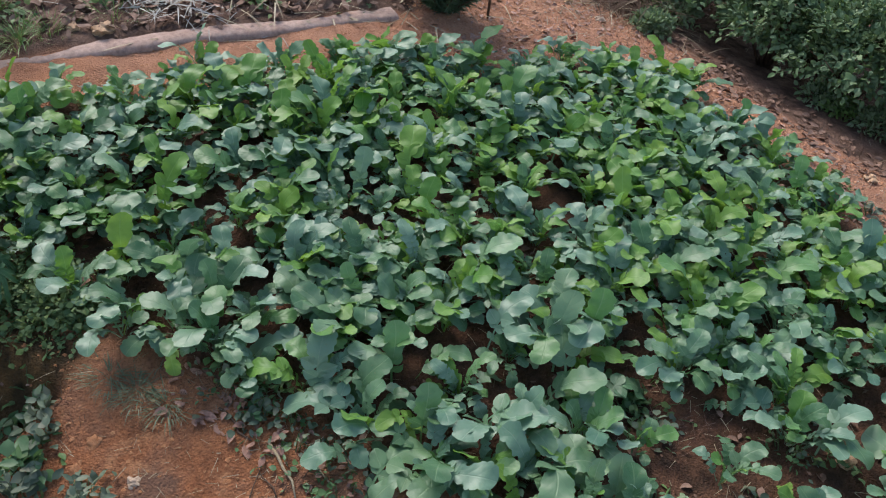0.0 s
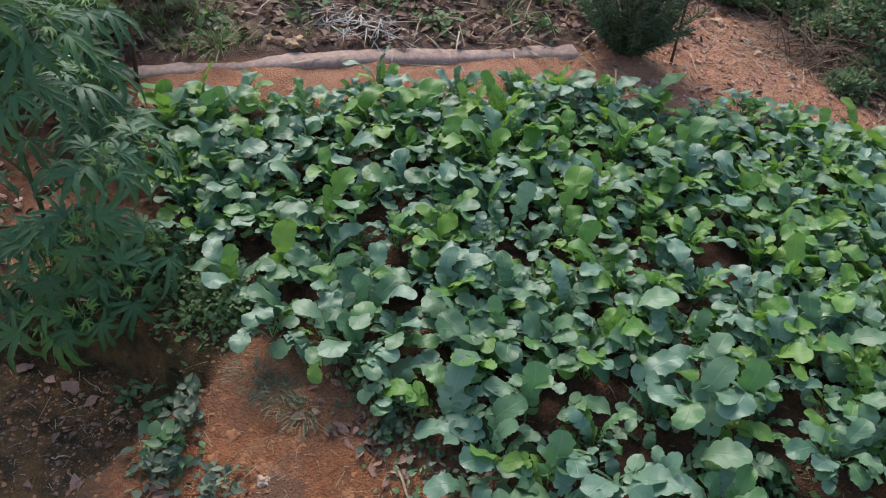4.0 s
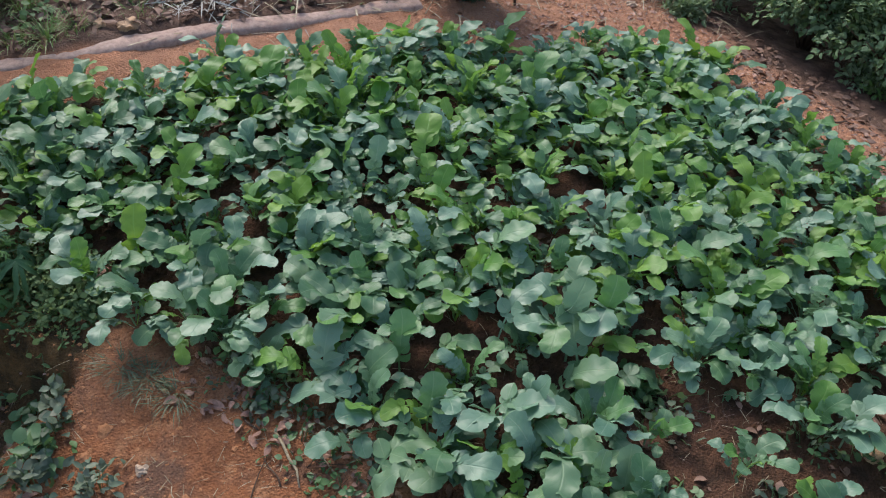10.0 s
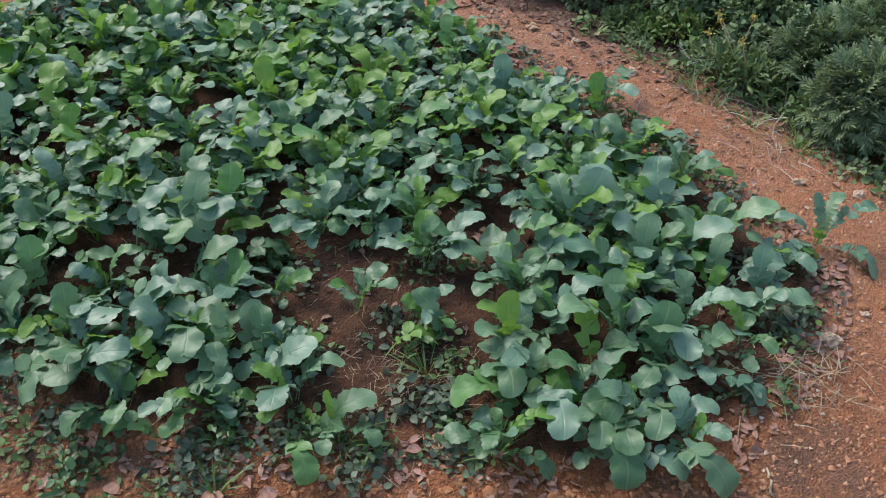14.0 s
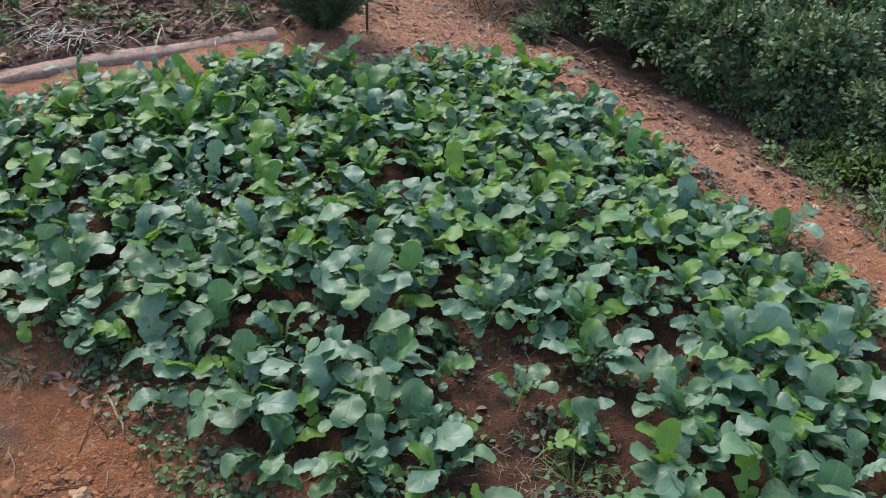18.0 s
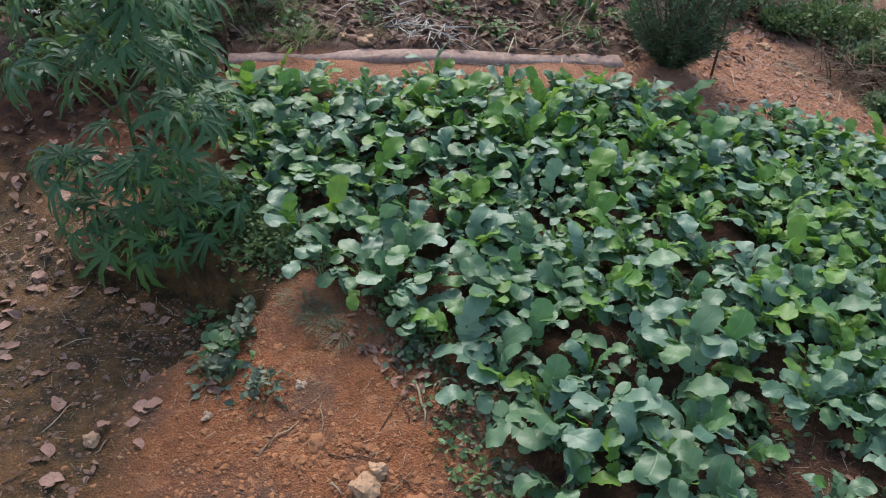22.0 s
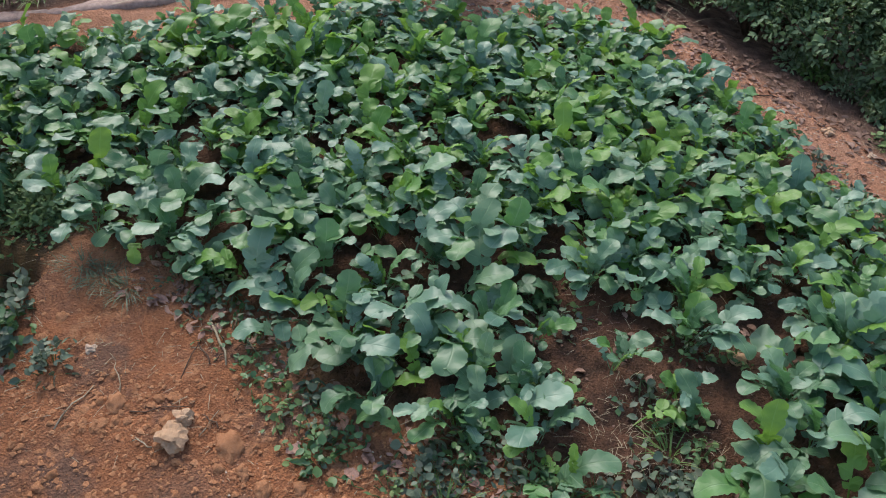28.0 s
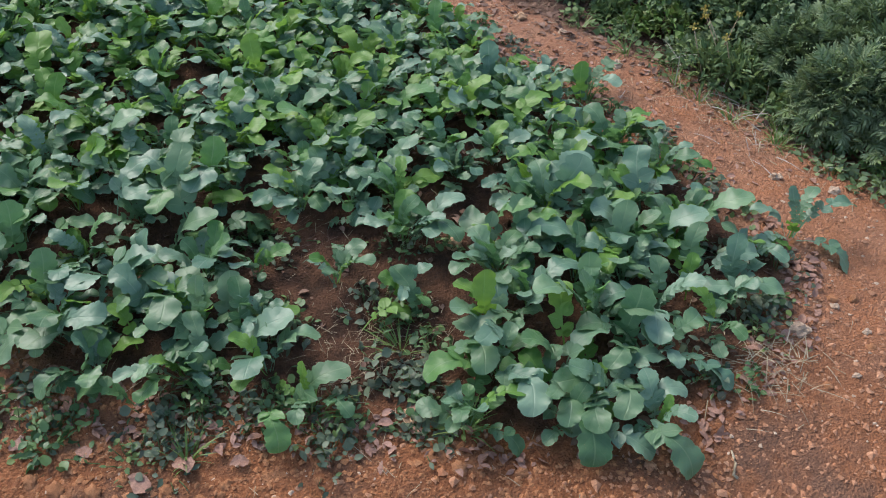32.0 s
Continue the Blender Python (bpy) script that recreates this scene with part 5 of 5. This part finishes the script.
strewn("dead_stalks", "bleached dead stalks among the path-side weeds", 150, (1.9, 2.95), (0.12, 0.3), 0.12, 0.012, ASHY, 41, 0.05, "stalks", 0.9)
strewn("dead_stalks", "bare dry stalks at the foot of the hedge", 170, (1.5, 3.9), (0.3, 0.25), 0.13, 0.008, BARK, 42, 0.08, "stalks", 1.2)
for n, (x, y) in enumerate([(-1.95, 3.3), (-1.4, 3.75), (-1.15, 3.72), (-0.8, 3.9), (-1.7, 3.6), (-2.2, 3.5), (-0.75, 4.2), (-1.9, 3.9)]):
    low_weed_spots.append((x, y))
strewn("dry_grass", "fine dry debris scattered over wet mud", 420, (-1.6, 1.55), (0.35, 0.25), 0.035, 0.02, STRAW, 18, 0.008)
strewn("dry_grass", "dry straw bits on the muddy ground", 160, (-1.9, 1.9), (0.3, 0.15), 0.08, 0.012, STRAW, 8, 0.01)


def tuft(x, y, count, long, mat, seed, name, label, category, group, wide=0.03, spread_=0.05, lean_=0.5):
    rng = np.random.default_rng(seed)
    a = rng.uniform(0, 6.283, count)
    e = rng.uniform(0.05, 1, count) * lean_
    ahead = np.stack([np.cos(a) * e, np.sin(a) * e, np.ones(count)], 1)
    up = np.stack([-np.cos(a), -np.sin(a), e], 1)
    at = np.stack([np.cos(a), np.sin(a), 0 * a], 1) * spread_ * rng.uniform(0, 1, (count, 1))
    ob = new(name, scattered(name, [strip(0.5, wide), strip(0.25, wide), strip(0.8, wide)], at, ahead, up, long * rng.uniform(0.5, 1.1, count), mat, seed))
    ob.matrix_basis = pose(x, y, surface(x, y) - 0.004)
    tagged(ob, label, category, group)


for n, (x, y, c, l) in enumerate([(-1.98, 3.2, 120, 0.09), (-1.85, 3.22, 120, 0.1), (-1.78, 3.3, 100, 0.08), (-2.15, 3.3, 140, 0.11), (-2.05, 3.42, 140, 0.12), (-1.6, 3.45, 60, 0.08), (-2.3, 3.2, 120, 0.12), (-0.95, 3.95, 50, 0.1)]):
    tuft(x, y, c, l, GRASS, n, "grass_tuft", "tuft of short green grass growing in mulch", "grass", "grass tufts behind the edging", 0.02, 0.1, 1.0)
for n, (x, y) in enumerate([(-1.72, 3.75), (-1.5, 4.0), (-1.35, 4.05), (-1.2, 4.05), (-1.05, 4.12), (-0.85, 4.15), (-1.6, 4.2), (-0.95, 4.3), (-0.7, 4.35), (-1.25, 4.35), (-1.45, 4.4)]):
    tuft(x, y, 9, 0.34, STRAP, 40 + n, "strap_leaf_plant", "upright plant with long green strap leaves in mulch", "plant", "strap-leaved plants in the mulch", 0.026, 0.02, 0.35)
for n, (x, y) in enumerate([(-1.04, 1.97), (-0.96, 1.94), (-0.88, 1.92)]):
    tuft(x, y, 170, 0.05, GREY_GRASS, 60 + n, "grass_tuft", "flattened greyish-green grass at the rim of the bed", "grass", "grass tufts on the soil", 0.03, 0.07, 2.4)
for n, (x, y) in enumerate([(0.12, 1.42), (0.4, 1.5), (0.75, 1.42), (1.95, 2.5), (2.08, 2.35), (2.16, 2.22), (1.85, 2.66), (1.72, 2.9), (1.62, 3.15), (1.5, 3.4), (1.98, 2.56), (1.78, 2.78), (1.35, 2.72), (0.62, 1.66)]):
    tuft(x, y, 26, 0.09, GRASS, 70 + n, "grass_tuft", "small tuft of grass on the red soil", "grass", "grass tufts on the soil", 0.03, 0.03, 1.1)


def low_weed(x, y, radius, count, leaf, mat, seed, label, name="low_weed", high=0.05, group="low weeds round the bed", templates=None):
    """A low weed: short stalks with small rounded leaves."""
    rng = np.random.default_rng(seed)
    plant = thing(name, pose(x, y, 0), label, "weed", group)
    xy = rng.normal(size=(count, 2)) * radius * 0.5
    ahead = np.concatenate([rng.normal(size=(count, 2)), rng.uniform(-0.5, 0.6, (count, 1))], 1)
    at = [(a, b, surface(x + a, y + b) + high * rng.uniform(0.15, 1) * max(0.2, 1 - (a * a + b * b) / (radius * radius))) for a, b in xy]
    tagged(part("foliage", scattered("foliage", templates or [oval(4, 0.36), oval(4, 0.2), oval(4, 0.42), oval(4, 0.26)], at, ahead, np.array([0, 0, 1.0]) + rng.normal(size=(count, 3)) * 0.55, leaf * rng.uniform(0.6, 1.2, count), mat, seed), plant), kind="stuff")
    pieces = []
    for k in range(0, count, 3):
        a, b, c = at[k]
        g = surface(x + 0.5 * a, y + 0.5 * b)
        pieces.append(tube([(0.5 * a, 0.5 * b, g - 0.01), (0.8 * a, 0.8 * b, 0.5 * (g + c)), (a, b, c)], [0.0016, 0.0014, 0.001], 4))
    v, f = joined(pieces)
    tagged(part("stem", make_mesh("stem", v, f, STEM), plant), kind="stuff")


# Dusty rounded-leaf weeds on the lip of the hollow, small-leaved weeds under the tall plant and round the bed.
for n, (x, y, rad, c, s, mat) in enumerate([(-1.27, 1.91, 0.07, 44, 0.038, BED_WEED), (-1.18, 1.85, 0.07, 46, 0.036, GREY_WEED), (-1.15, 1.71, 0.075, 64, 0.038, BED_WEED), (-1.13, 1.66, 0.07, 50, 0.036, GREY_WEED), (-0.97, 1.64, 0.07, 60, 0.03, GREY_WEED), (-1.4, 1.93, 0.04, 18, 0.03, BED_WEED), (-1.13, 1.78, 0.04, 24, 0.03, GREY_WEED)]):
    low_weed(x, y, rad, c, s, mat, n, "dusty green weed with rounded leaves on the bank", high=0.07)
for n, (x, y, rad) in enumerate([(-1.36, 2.17, 0.12), (-1.26, 2.11, 0.1), (-1.3, 2.2, 0.13), (-1.47, 2.24, 0.13), (-1.18, 2.1, 0.07), (-1.52, 2.2, 0.1)]):
    low_weed(x, y, rad, 420, 0.02, WEED, 20 + n, "dense small-leaved green weed under the tall plant", high=0.08)
r = random.Random(44)
for n in range(92):
    a = [(-0.75, 1.93), (-0.6, 1.9), (-0.5, 1.82), (-0.42, 1.72), (-0.3, 1.58), (-0.15, 1.5), (0.0, 1.46), (0.15, 1.46), (0.3, 1.45), (0.45, 1.42), (0.62, 1.4), (0.55, 1.5), (0.7, 1.55), (1.35, 1.5), (1.48, 1.6), (1.58, 1.75), (1.5, 1.95), (0.2, 1.6), (0.35, 1.75), (0.6, 1.75), (0.3, 2.02), (0.7, 2.02), (1.45, 2.45)][n % 23]
    low_weed(a[0] + r.uniform(-0.06, 0.1), a[1] + r.uniform(-0.03, 0.12), r.uniform(0.05, 0.085), r.randint(26, 46), r.uniform(0.017, 0.028), r.choice((WEED, BED_WEED, GREY_WEED, GREY_WEED)), 40 + n, "low spreading weed with small oval leaves", high=0.05)
for n in range(12):
    s = n / 15
    low_weed(2.19 - 1.05 * s + 0.12 * math.sin(s * 3.1) + r.uniform(-0.07, 0.05), 2.22 + 1.75 * s, r.uniform(0.06, 0.11), 60, 0.03, r.choice((WEED, PALE)), 120 + n, "low green weed along the edge of the path", high=0.06, group="low weeds along the path")
for n, (x, y) in enumerate([(1.5, 2.5), (1.42, 2.66), (1.36, 2.82), (1.26, 2.98), (1.18, 3.14), (1.08, 3.32), (1.58, 2.3), (1.66, 2.12), (1.46, 2.58), (1.3, 2.9), (1.54, 2.4), (1.62, 2.2)]):
    low_weed(x, y, r.uniform(0.06, 0.09), 50, 0.024, r.choice((GREY_WEED, WEED)), 190 + n, "low dusty weed between bed and path", high=0.05)
scraps("leaf_scraps", "dry leaf bits along the rim of the bed", 900, (-0.9, 1.9, 1.3, 3.4), 0.012, 0.04, 36, lambda x, y: abs(inside(x, y, BED)) < 0.06, DRY)

for n, (x, y) in enumerate(low_weed_spots):
    low_weed(x, y, 0.11, 60, 0.032, WEED, 160 + n, "small green weed growing through the mulch", high=0.08, group="weeds in the mulch")

# White-flowered weeds and grass behind the tall plant.
for n, (x, y, rad) in enumerate([(-2.85, 2.75, 0.3), (-2.35, 3.0, 0.2), (-2.1, 2.75, 0.16), (-2.5, 2.7, 0.22), (-2.3, 3.4, 0.25), (-2.65, 3.1, 0.3), (-1.95, 2.62, 0.12)]):
    plant = shrub(x, y, (rad, rad, 0.75 * rad), int(2600 * rad), 0.05, LANCES + OVALS, WEED, 200 + n, "leafy green weed with tiny white flowers", "weed", "white-flowered weeds behind the tall plant", "flowering_weed", 0.4, 6, STEM)
    rng = np.random.default_rng(n)
    for k in range(4):
        p = np.array((rng.uniform(-rad, rad), rng.uniform(-rad, rad), 1.25 * rad + rng.uniform(0, 0.08)))
        at = p + rng.normal(size=(22, 3)) * (0.014, 0.014, 0.004)
        part("flower", scattered("flower", [oval(3, 0.4)], at, rng.normal(size=(22, 3)), np.array([0, 0, 1.0]) + 0.3 * rng.normal(size=(22, 3)), np.full(22, 0.01), WHITE_PETAL, k), plant, "flat white flower head")
